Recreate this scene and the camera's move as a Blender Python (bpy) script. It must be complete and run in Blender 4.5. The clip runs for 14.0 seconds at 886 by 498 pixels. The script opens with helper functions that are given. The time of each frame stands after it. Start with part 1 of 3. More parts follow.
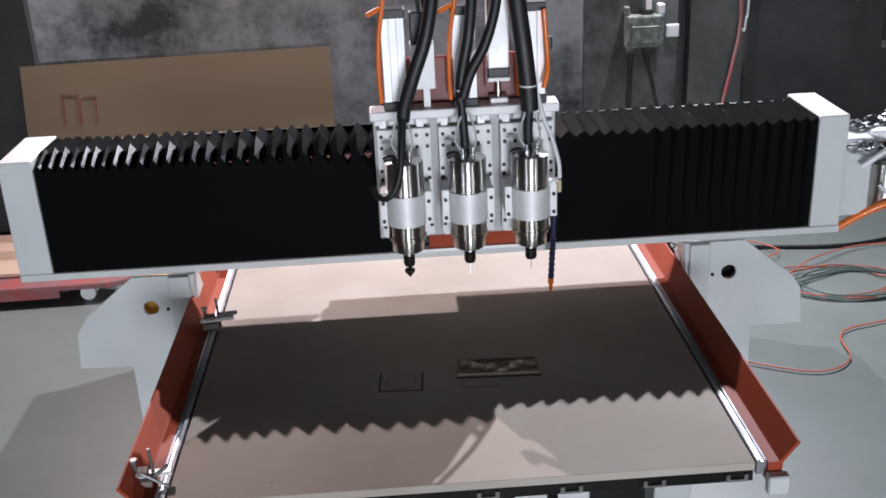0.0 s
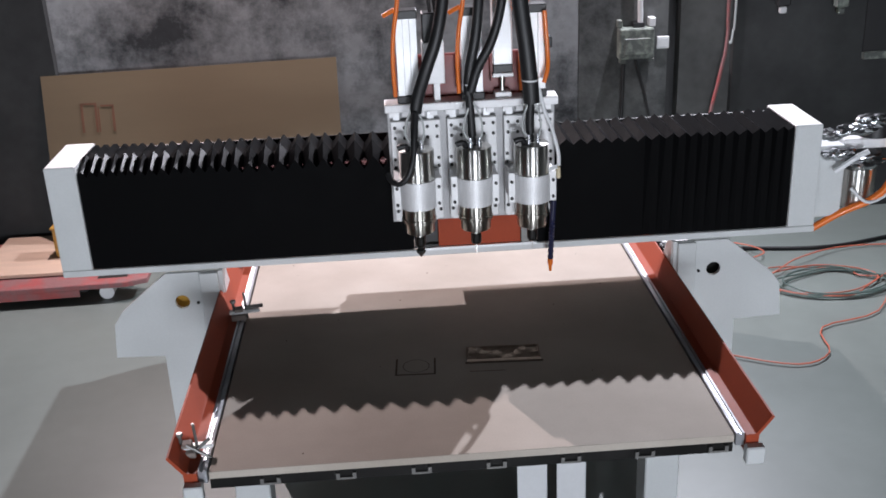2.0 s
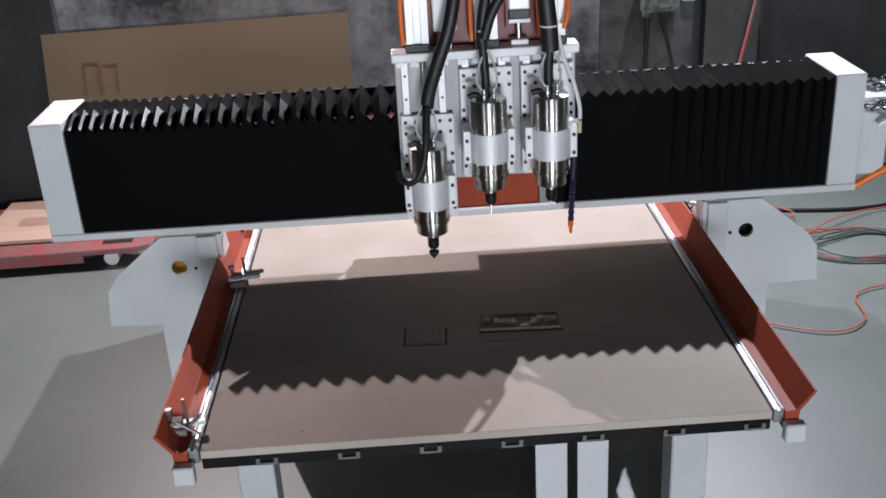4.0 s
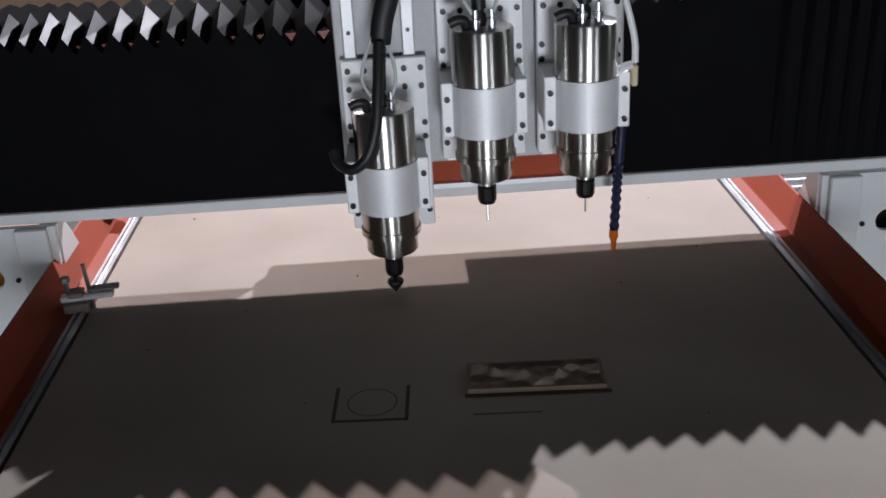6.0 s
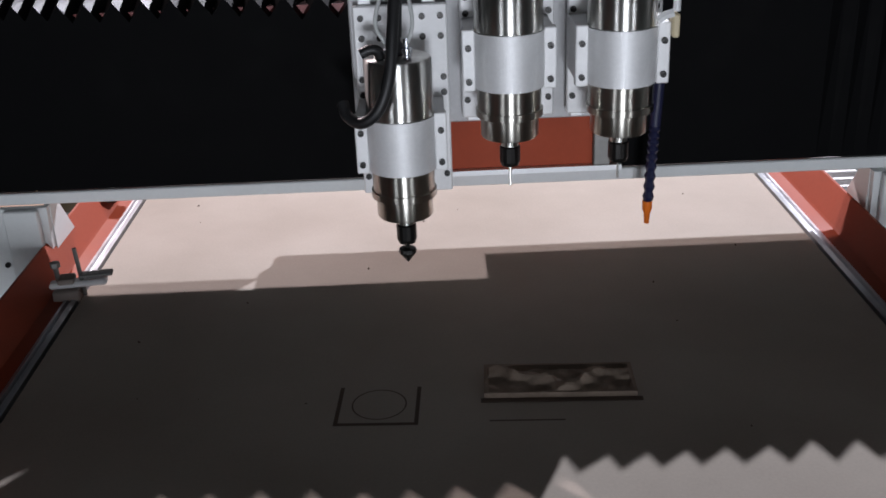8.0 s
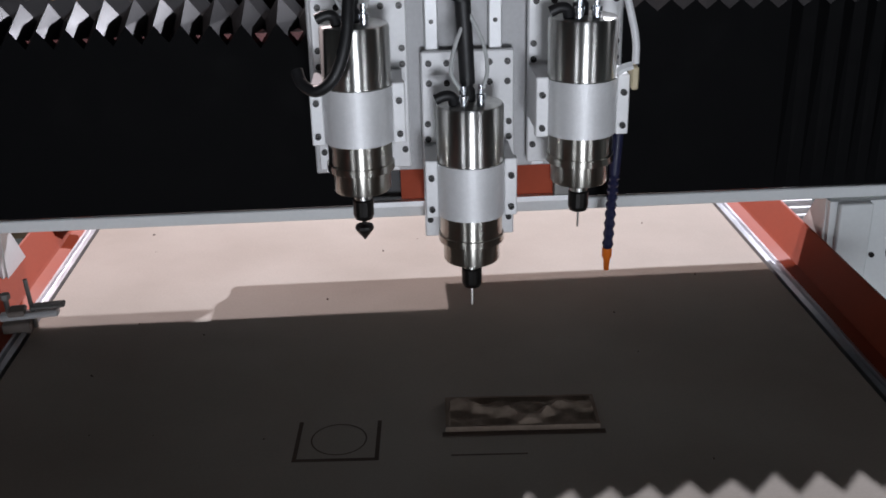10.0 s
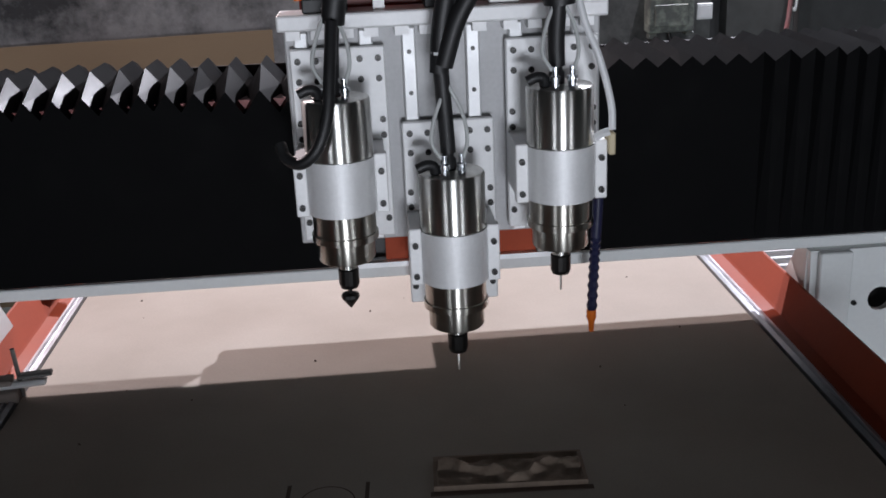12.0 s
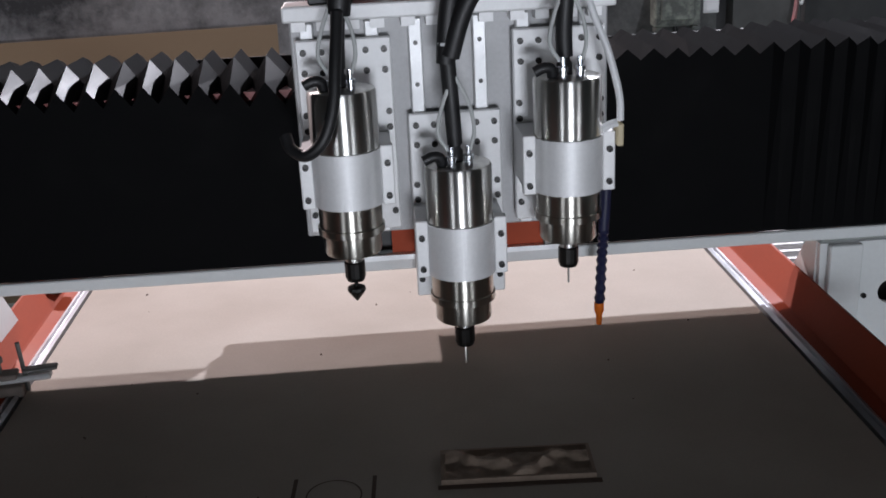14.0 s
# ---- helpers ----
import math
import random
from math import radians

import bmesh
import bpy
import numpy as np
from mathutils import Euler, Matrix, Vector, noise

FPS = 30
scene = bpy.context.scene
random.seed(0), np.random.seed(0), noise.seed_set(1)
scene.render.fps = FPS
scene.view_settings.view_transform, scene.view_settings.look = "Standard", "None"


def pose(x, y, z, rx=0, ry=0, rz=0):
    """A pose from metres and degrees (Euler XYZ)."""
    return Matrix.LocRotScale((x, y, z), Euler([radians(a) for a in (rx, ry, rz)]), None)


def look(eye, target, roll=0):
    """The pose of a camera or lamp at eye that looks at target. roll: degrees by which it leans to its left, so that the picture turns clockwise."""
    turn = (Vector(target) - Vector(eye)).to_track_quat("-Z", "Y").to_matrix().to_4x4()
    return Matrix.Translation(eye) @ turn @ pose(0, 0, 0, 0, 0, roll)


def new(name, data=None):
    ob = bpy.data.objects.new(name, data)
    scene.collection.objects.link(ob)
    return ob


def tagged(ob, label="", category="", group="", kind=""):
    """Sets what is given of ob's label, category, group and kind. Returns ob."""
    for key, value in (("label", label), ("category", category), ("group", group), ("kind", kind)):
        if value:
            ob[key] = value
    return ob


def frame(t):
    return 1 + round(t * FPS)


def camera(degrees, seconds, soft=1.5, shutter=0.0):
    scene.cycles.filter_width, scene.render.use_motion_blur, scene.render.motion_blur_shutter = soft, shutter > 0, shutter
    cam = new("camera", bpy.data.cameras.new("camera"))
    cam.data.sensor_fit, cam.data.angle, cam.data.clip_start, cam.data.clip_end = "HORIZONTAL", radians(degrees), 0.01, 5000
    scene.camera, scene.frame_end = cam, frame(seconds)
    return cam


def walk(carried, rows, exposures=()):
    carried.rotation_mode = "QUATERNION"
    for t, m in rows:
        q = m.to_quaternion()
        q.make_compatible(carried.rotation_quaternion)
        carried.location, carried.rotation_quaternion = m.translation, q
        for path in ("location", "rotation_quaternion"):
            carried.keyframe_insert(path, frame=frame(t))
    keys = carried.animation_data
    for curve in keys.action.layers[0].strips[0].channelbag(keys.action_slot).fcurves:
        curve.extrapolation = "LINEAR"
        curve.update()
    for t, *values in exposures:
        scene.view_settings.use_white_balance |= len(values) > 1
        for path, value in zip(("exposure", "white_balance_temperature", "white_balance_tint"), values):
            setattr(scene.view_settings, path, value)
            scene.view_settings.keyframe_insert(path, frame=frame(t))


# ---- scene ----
# camera: eye x, y, z and yaw, pitch, roll in degrees
cam = camera(46.0, 14.0, soft=1.7)
ROWS = [
    (0, -0.0988, -2.5522, 1.9985, -2.334, -22.598, -2.652),
    (0.5, -0.0886, -2.5666, 1.9945, -2.265, -22.858, -2.450),
    (1, -0.1232, -2.6189, 2.0129, -2.730, -21.637, -2.427),
    (1.5, -0.1510, -2.7134, 2.0557, -2.049, -22.421, -2.414),
    (2, -0.1543, -2.7860, 2.0753, -2.779, -22.301, -2.486),
    (2.5, -0.1503, -2.8038, 2.0842, -1.812, -20.835, -2.419),
    (3, -0.1449, -2.7986, 2.0664, -1.560, -21.920, -2.599),
    (5.5, -0.0737, -1.9081, 1.7065, -1.599, -25.118, -4.112),
    (6, -0.0494, -1.6530, 1.5641, -1.617, -24.322, -3.164),
    (6.5, -0.0325, -1.5617, 1.5030, -0.624, -23.982, -2.675),
    (7, -0.0406, -1.5588, 1.5004, 0.655, -24.611, -3.031),
    (7.5, -0.0450, -1.5531, 1.4978, -0.516, -24.315, -2.459),
    (8, -0.0436, -1.5465, 1.4938, -0.400, -23.985, -2.351),
    (10.5, -0.0475, -1.5298, 1.5004, -3.282, -21.594, -1.293),
    (11, -0.0449, -1.5353, 1.5036, -2.847, -19.762, -1.637),
    (11.5, -0.0398, -1.5399, 1.5019, -4.383, -19.258, -2.184),
    (12, -0.0361, -1.5427, 1.5044, -3.545, -19.622, -2.610),
    (12.5, -0.0368, -1.5468, 1.5017, -2.995, -19.289, -3.277),
    (13, -0.0331, -1.5437, 1.5019, -3.363, -19.344, -3.001),
    (13.5, -0.0342, -1.5392, 1.5065, -4.016, -19.949, -2.868),
    (14, -0.0385, -1.5345, 1.4956, -3.249, -19.801, -2.798),
]
walk(cam, [(t, pose(x, y, z, 90 + pitch, 0, yaw) @ pose(0, 0, 0, 0, 0, roll)) for t, x, y, z, yaw, pitch, roll in ROWS],
     exposures=[(0.0, 0.40, 5900, 14), (3.2, 0.40, 5900, 14), (6.0, 0.04, 5900, 14), (14.0, 0.0, 5900, 14)])

# ---- world and lamps: a dim hall, two strong lamps high on the back wall, added front fill ----
world = bpy.data.worlds.new("hall_air")
scene.world = world
world.use_nodes = True
world.node_tree.nodes["Background"].inputs[0].default_value = (0.80, 0.90, 1.0, 1)
world.node_tree.nodes["Background"].inputs[1].default_value = 0.004


def lamp(name, eye, target, watts, sx, sy, colour):
    data = bpy.data.lights.new(name, "AREA")
    data.shape, data.size, data.size_y, data.energy, data.color = "RECTANGLE", sx, sy, watts, colour
    ob = new(name, data)
    ob.matrix_world = look(eye, target)
    return ob


LAMP_L, LAMP_R = (-1.36, 2.42, 2.70), (1.46, 2.42, 2.89)
lamp("lamp_warm", LAMP_L, (0, 0, 0.8), 86, 0.030, 0.030, (1.0, 0.82, 0.755))
lamp("lamp_cool", LAMP_R, (0, 0, 0.8), 130, 0.034, 0.034, (1.0, 0.96, 0.955))
# a weaker lamp down the hall to the east
lamp("lamp_east", (4.6, -0.15, 3.6), (0, -0.3, 0.8), 5, 0.25, 0.25, (1.0, 0.97, 0.92))
# three low fill lights added behind the camera to brighten the front faces
for fill_x, watts in ((-4.0, 42), (0.3, 215), (4.2, 40)):
    lamp("front_fill", (fill_x, -7.95, 0.50), (0, 0, 0.9), watts, 1.3, 0.95, (0.97, 0.98, 0.965))


# ---- materials ----
def mat(name, base, rough=0.5, metal=0.0, var=0.12, scale=8.0, fine=80.0, bump=0.0, turned=0.0, stretch=(1, 1, 1), coat=0.0, spec=0.5, second=None, mix=(0.45, 0.65), rvar=0.12, each=0.0, rugged=0.55):
    m = bpy.data.materials.new(name)
    m.use_nodes = True
    nt = m.node_tree
    n, l = nt.nodes, nt.links
    b = n["Principled BSDF"]
    b.inputs["Metallic"].default_value = metal
    b.inputs["Specular IOR Level"].default_value = spec
    b.inputs["Coat Weight"].default_value = coat
    tc = n.new("ShaderNodeTexCoord")
    mp = n.new("ShaderNodeMapping")
    mp.inputs["Scale"].default_value = stretch
    l.new(tc.outputs["Object"], mp.inputs["Vector"])
    big, small = n.new("ShaderNodeTexNoise"), n.new("ShaderNodeTexNoise")
    for tex, s, d in ((big, scale, 6), (small, fine, 3)):
        tex.inputs["Scale"].default_value, tex.inputs["Detail"].default_value = s, d
        l.new(mp.outputs["Vector"], tex.inputs["Vector"])
    big.inputs["Roughness"].default_value = rugged
    ramp = n.new("ShaderNodeValToRGB")
    ramp.color_ramp.elements[0].position, ramp.color_ramp.elements[1].position = mix
    dark = second or tuple(c * (1 - var) for c in base)
    ramp.color_ramp.elements[0].color = (*dark, 1)
    ramp.color_ramp.elements[1].color = (*base, 1)
    l.new(big.outputs["Fac"], ramp.inputs["Fac"])
    grain = n.new("ShaderNodeMapRange")
    grain.inputs["To Min"].default_value, grain.inputs["To Max"].default_value = 1 - var, 1 + var
    l.new(small.outputs["Fac"], grain.inputs["Value"])
    mul = n.new("ShaderNodeMixRGB")
    mul.blend_type, mul.inputs["Fac"].default_value = "MULTIPLY", 1.0
    l.new(ramp.outputs["Color"], mul.inputs["Color1"])
    l.new(grain.outputs["Result"], mul.inputs["Color2"])
    out = mul.outputs["Color"]
    if each:
        info, shift = n.new("ShaderNodeObjectInfo"), n.new("ShaderNodeMapRange")
        shift.inputs["To Min"].default_value, shift.inputs["To Max"].default_value = 1 - each, 1 + each
        l.new(info.outputs["Random"], shift.inputs["Value"])
        m2 = n.new("ShaderNodeMixRGB")
        m2.blend_type, m2.inputs["Fac"].default_value = "MULTIPLY", 1.0
        l.new(out, m2.inputs["Color1"])
        l.new(shift.outputs["Result"], m2.inputs["Color2"])
        out = m2.outputs["Color"]
    l.new(out, b.inputs["Base Color"])
    rr = n.new("ShaderNodeMapRange")
    rr.inputs["To Min"].default_value, rr.inputs["To Max"].default_value = max(0.02, rough - rvar), min(1, rough + rvar)
    l.new(big.outputs["Fac"], rr.inputs["Value"])
    l.new(rr.outputs["Result"], b.inputs["Roughness"])
    if turned:
        tan = n.new("ShaderNodeTangent")
        tan.direction_type, tan.axis = "RADIAL", "Z"
        b.inputs["Anisotropic"].default_value = turned
        b.inputs["Anisotropic Rotation"].default_value = 0.25
        l.new(tan.outputs["Tangent"], b.inputs["Tangent"])
    if bump:
        bp = n.new("ShaderNodeBump")
        bp.inputs["Strength"].default_value, bp.inputs["Distance"].default_value = bump, 0.002
        l.new(small.outputs["Fac"], bp.inputs["Height"])
        l.new(bp.outputs["Normal"], b.inputs["Normal"])
    return m


GREY = mat("light_grey_paint", (0.68, 0.70, 0.695), 0.42, var=0.05, scale=5, fine=150, bump=0.05, coat=0.1)
RED = mat("red_orange_paint", (0.38, 0.068, 0.028), 0.55, var=0.07, scale=6, fine=120, bump=0.04, spec=0.14)
DARKRED = mat("dark_red_paint", (0.20, 0.03, 0.025), 0.45, var=0.1)
BELLOWS = mat("black_bellows_vinyl", (0.0022, 0.0022, 0.0028), 0.31, var=0.2, scale=30, fine=300, spec=0.05, rvar=0.05)
APRON = mat("black_apron_cloth", (0.0022, 0.0022, 0.0026), 0.6, var=0.25, scale=20, fine=300, spec=0.05)
BLACK = mat("black_rubber", (0.014, 0.014, 0.015), 0.48, var=0.2)
GREYBOLT = mat("dull_grey_steel", (0.20, 0.195, 0.185), 0.45, metal=0.6, var=0.15)
BLACKMETAL = mat("blackened_steel", (0.02, 0.019, 0.018), 0.35, metal=0.6, var=0.2)
STEEL = mat("turned_bright_steel", (0.86, 0.85, 0.81), 0.31, metal=1.0, var=0.32, scale=30, fine=85, turned=0.95, stretch=(1, 1, 0.02), rvar=0.05)
NOSE = mat("turned_steel", (0.66, 0.64, 0.58), 0.31, metal=1.0, var=0.32, scale=30, fine=85, turned=0.95, stretch=(1, 1, 0.02), rvar=0.05)
ALU = mat("matt_aluminium", (0.84, 0.845, 0.85), 0.48, metal=0.3, var=0.06, scale=12, fine=200)
PLATE = mat("machined_aluminium", (0.88, 0.88, 0.88), 0.42, metal=0.05, var=0.06, scale=9, fine=160, bump=0.05)
# back plate aluminium, darkened so the colour carries the shade between slides
GAPPLATE = mat("gap_shade_aluminium", (0.52, 0.52, 0.525), 0.5, metal=0.1, var=0.12, scale=9, fine=160, bump=0.05)
CHROME = mat("polished_rail", (0.72, 0.74, 0.78), 0.20, metal=1.0, var=0.05)
MDF = mat("fibreboard", (0.535, 0.484, 0.420), 0.75, var=0.08, scale=2.6, fine=260, bump=0.06, second=(0.420, 0.368, 0.310), mix=(0.34, 0.66), spec=0.25)
MDFEDGE = mat("fibreboard_cut", (0.27, 0.19, 0.13), 0.9, var=0.15, fine=300)
CUT = mat("scorched_cut", (0.17, 0.125, 0.098), 0.9, var=0.2)
CARVED = mat("carved_wood", (0.40, 0.31, 0.24), 0.8, var=0.2, scale=30, fine=200, bump=0.2)
FLOOR = mat("green_grey_floor_paint", (0.178, 0.208, 0.193), 0.45, var=0.06, scale=1.1, fine=14, bump=0.03, second=(0.140, 0.163, 0.152), mix=(0.3, 0.62), coat=0.1)
CONCRETE = mat("stained_concrete", (0.29, 0.298, 0.306), 0.85, var=0.22, scale=1.9, fine=22, bump=0.5, second=(0.050, 0.053, 0.057), mix=(0.36, 0.55), spec=0.2, rugged=0.72)
DARKWALL = mat("dark_concrete", (0.052, 0.054, 0.054), 0.85, var=0.2, scale=1.6, fine=16, bump=0.4, second=(0.03, 0.031, 0.032), mix=(0.35, 0.62), spec=0.2)
STAINED = mat("dark_stained_concrete", (0.155, 0.160, 0.158), 0.85, var=0.22, scale=2.6, fine=22, bump=0.5, second=(0.050, 0.052, 0.052), mix=(0.38, 0.62), spec=0.2, rugged=0.72)
MIDWALL = mat("grey_brown_concrete", (0.100, 0.103, 0.100), 0.85, var=0.2, scale=2.0, fine=16, bump=0.4, second=(0.07, 0.072, 0.07), mix=(0.35, 0.62), spec=0.2)
STRIP = mat("extruded_aluminium", (0.60, 0.61, 0.64), 0.34, metal=0.85, var=0.06, scale=10, fine=150)
CARD = mat("brown_cardboard", (0.150, 0.113, 0.072), 0.85, var=0.05, scale=1.5, fine=60, stretch=(1, 1, 8), spec=0.2)
PRINT = mat("brown_print", (0.14, 0.062, 0.035), 0.9, var=0.1)
ORANGE = mat("orange_hose", (0.90, 0.20, 0.015), 0.35, var=0.05, coat=0.2)
REDHOSE = mat("dull_red_hose", (0.50, 0.13, 0.075), 0.5, var=0.1)
BLUE = mat("dark_blue_plastic", (0.012, 0.014, 0.05), 0.4, var=0.1)
WHITE = mat("white_plastic", (0.78, 0.79, 0.80), 0.35, var=0.04)
CREAM = mat("cream_plastic", (0.62, 0.53, 0.34), 0.5, var=0.06)
CLEAR = mat("milky_tube", (0.62, 0.64, 0.63), 0.2, var=0.05, coat=0.5)
FOIL = mat("crumpled_foil", (0.75, 0.76, 0.78), 0.18, metal=1.0, var=0.1)
DULLGREEN = mat("grey_green_rubber", (0.085, 0.13, 0.118), 0.5, var=0.1)
TEAL = mat("teal_film", (0.10, 0.26, 0.22), 0.35, var=0.1)
PLY = mat("pale_plywood", (0.62, 0.45, 0.34), 0.7, var=0.08, scale=4, fine=60, stretch=(1, 8, 1))
YELLOW = mat("amber_plastic", (0.50, 0.27, 0.045), 0.4, var=0.08)
PALLETRED = mat("faded_red_paint", (0.36, 0.075, 0.07), 0.6, var=0.2, scale=10, second=(0.25, 0.12, 0.12))
BOXGREEN = mat("grey_green_box", (0.24, 0.27, 0.23), 0.55, var=0.25, scale=22, second=(0.10, 0.11, 0.10))
BRASS = mat("tarnished_brass", (0.50, 0.30, 0.05), 0.4, metal=0.8)
WOODCAP = mat("grey_brown_wood", (0.30, 0.25, 0.22), 0.7, var=0.15)


# ---- mesh helpers ----
def part(name, bm, material, parent=None, label="", smooth=False):
    me = bpy.data.meshes.new(name)
    bm.normal_update()
    bm.to_mesh(me)
    bm.free()
    me.materials.append(material)
    if smooth:
        for p in me.polygons:
            p.use_smooth = True
        me.set_sharp_from_angle(angle=radians(38))
    ob = new(name, me)
    ob.parent = parent
    if label:
        ob["label"] = label
    return ob


def empty(name, m=None, label="", category="", group="", kind=""):
    ob = new(name)
    ob.empty_display_size = 0.05
    if m:
        ob.matrix_world = m
    return tagged(ob, label, category, group, kind)


def box(bm, x0, x1, y0, y1, z0, z1, bevel=0.0, seg=1):
    vs = [bm.verts.new((x, y, z)) for z in (z0, z1) for y in (y0, y1) for x in (x0, x1)]
    fs = [(0, 2, 3, 1), (4, 5, 7, 6), (0, 1, 5, 4), (2, 6, 7, 3), (0, 4, 6, 2), (1, 3, 7, 5)]
    faces = [bm.faces.new([vs[i] for i in f]) for f in fs]
    if bevel:
        edges = list({e for f in faces for e in f.edges})
        bmesh.ops.bevel(bm, geom=edges, offset=bevel, segments=seg, affect="EDGES", profile=0.5)
    return bm


def bbox(x0, x1, y0, y1, z0, z1, bevel=0.0, seg=1):
    return box(bmesh.new(), x0, x1, y0, y1, z0, z1, bevel, seg)


def prism(bm, outline, axis, a, b, bevel=0.0):
    """An outline of (u, v) drawn out from a to b along an axis: x takes (y, z), y takes (x, z), z takes (x, y)."""
    def put(u, v, w):
        return {"x": (w, u, v), "y": (u, w, v), "z": (u, v, w)}[axis]
    low = [bm.verts.new(put(u, v, a)) for u, v in outline]
    high = [bm.verts.new(put(u, v, b)) for u, v in outline]
    k = len(outline)
    faces = [bm.faces.new(low), bm.faces.new(high)]
    faces += [bm.faces.new((low[i], low[(i + 1) % k], high[(i + 1) % k], high[i])) for i in range(k)]
    bmesh.ops.recalc_face_normals(bm, faces=faces)
    if bevel:
        bmesh.ops.bevel(bm, geom=list({e for f in faces for e in f.edges}), offset=bevel, segments=1, affect="EDGES")
    return bm


def lathe(bm, x, y, profile, n=32, cap=True):
    """Rings of (radius, z) round an upright axis at x, y."""
    rings = []
    for r, z in profile:
        rings.append([bm.verts.new((x + r * math.cos(2 * math.pi * i / n), y + r * math.sin(2 * math.pi * i / n), z)) for i in range(n)])
    for a, b in zip(rings, rings[1:]):
        for i in range(n):
            bm.faces.new((a[i], a[(i + 1) % n], b[(i + 1) % n], b[i]))
    if cap:
        bm.faces.new(rings[0])
        bm.faces.new(rings[-1])
    bmesh.ops.recalc_face_normals(bm, faces=bm.faces[:])
    return bm


def spline(points, steps=8):
    pts = [Vector(p) for p in points]
    pts = [pts[0] * 2 - pts[1]] + pts + [pts[-1] * 2 - pts[-2]]
    out = []
    for i in range(1, len(pts) - 2):
        p0, p1, p2, p3 = pts[i - 1:i + 3]
        for s in range(steps):
            t = s / steps
            out.append(0.5 * (2 * p1 + (p2 - p0) * t + (2 * p0 - 5 * p1 + 4 * p2 - p3) * t * t + (3 * p1 - p0 - 3 * p2 + p3) * t ** 3))
    return out + [pts[-2]]


def tube(bm, points, r, n=10, steps=8, ribs=0.0):
    path = spline(points, steps) if len(points) > 2 else [Vector(p) for p in points]
    rings, side = [], None
    for i, p in enumerate(path):
        ahead = (path[min(i + 1, len(path) - 1)] - path[max(i - 1, 0)]).normalized()
        side = side or ahead.orthogonal().normalized()
        side = (side - ahead * side.dot(ahead)).normalized()
        up = ahead.cross(side)
        k = r * (1 + (ribs if i % 2 else -ribs))
        rings.append([bm.verts.new(p + k * (math.cos(2 * math.pi * j / n) * side + math.sin(2 * math.pi * j / n) * up)) for j in range(n)])
    for a, b in zip(rings, rings[1:]):
        for j in range(n):
            bm.faces.new((a[j], a[(j + 1) % n], b[(j + 1) % n], b[j]))
    bm.faces.new(rings[0])
    bm.faces.new(rings[-1])
    bmesh.ops.recalc_face_normals(bm, faces=bm.faces[:])
    return bm


def screw(name, x, y, z, parent, r=0.0042, out=0.004):
    """A socket-head screw whose head looks towards -y."""
    bm = bmesh.new()
    n = 10
    rim = [[bm.verts.new((x + q * math.cos(2 * math.pi * i / n), yy, z + q * math.sin(2 * math.pi * i / n))) for i in range(n)]
           for q, yy in ((r, y), (r, y - out), (r * 0.55, y - out), (r * 0.5, y - out * 0.4))]
    for a, b in zip(rim, rim[1:]):
        for i in range(n):
            bm.faces.new((a[i], a[(i + 1) % n], b[(i + 1) % n], b[i]))
    bm.faces.new(rim[-1])
    bmesh.ops.recalc_face_normals(bm, faces=bm.faces[:])
    return part(name, bm, BLACKMETAL, parent)


# ---- the hall ----
WALL_Y = 2.60
tagged(part("floor", bbox(-9, 9, -8.2, WALL_Y + 0.2, -0.2, 0), FLOOR), "worn pale green-grey painted concrete floor", "floor", kind="structure")
tagged(part("wall_north_stained", bbox(0.862, 1.330, WALL_Y - 0.002, WALL_Y + 0.2, 0, 5.2), STAINED), "dark stained concrete beside the pier", "wall", kind="structure")
tagged(part("wall_north", bbox(-1.815, 0.860, WALL_Y, WALL_Y + 0.2, 0, 5.2), CONCRETE), "blotchy bare grey concrete back wall", "wall", kind="structure")
tagged(part("wall_north_west", bbox(-9, -1.817, WALL_Y - 0.05, WALL_Y + 0.2, 0, 5.2), DARKWALL), "dark grey plastered wall section", "wall", kind="structure")
tagged(part("wall_north_pier", bbox(1.387, 1.660, WALL_Y - 0.03, WALL_Y + 0.2, 0, 5.2), MIDWALL), "grey-brown concrete pier in the back wall", "wall", kind="structure")
tagged(part("wall_groove", bbox(1.332, 1.385, WALL_Y + 0.05, WALL_Y + 0.2, 0, 5.2), BLACK), "dark vertical groove beside the pier", "wall", kind="structure")
tagged(part("wall_north_east", bbox(1.662, 9, WALL_Y - 0.07, WALL_Y + 0.2, 0, 5.2), DARKWALL), "unseen bare concrete wall, kept dark to cut bounced light section", "wall", kind="structure")
# unseen south wall, its three low openings added to suit the fill lights
bm = bmesh.new()
for q in ((-9, -4.7, 0, 1.1), (-3.3, -0.4, 0, 1.1), (1.0, 3.5, 0, 1.1), (4.9, 9, 0, 1.1), (-9, 9, 1.1, 5.2)):
    box(bm, q[0], q[1], -8.2, -8.0, q[2], q[3])
tagged(part("wall_south", bm, DARKWALL), "unseen dark concrete wall with three low openings added behind the fill lights", "wall", kind="structure")
# out-of-view side walls and ceiling, coloured dark to hold down bounced light
tagged(part("wall_west", bbox(-9.2, -9, -8.2, WALL_Y + 0.2, 0, 5.2), DARKWALL), "unseen bare concrete wall, kept dark to cut bounced light", "wall", kind="structure")
tagged(part("wall_east", bbox(9, 9.2, -8.2, WALL_Y + 0.2, 0, 5.2), DARKWALL), "unseen bare concrete wall, kept dark to cut bounced light", "wall", kind="structure")
tagged(part("ceiling", bbox(-9.2, 9.2, -8.2, WALL_Y + 0.2, 5.2, 5.4), DARKWALL), "unseen concrete hall ceiling, kept dark to cut bounced light", "ceiling", kind="structure")

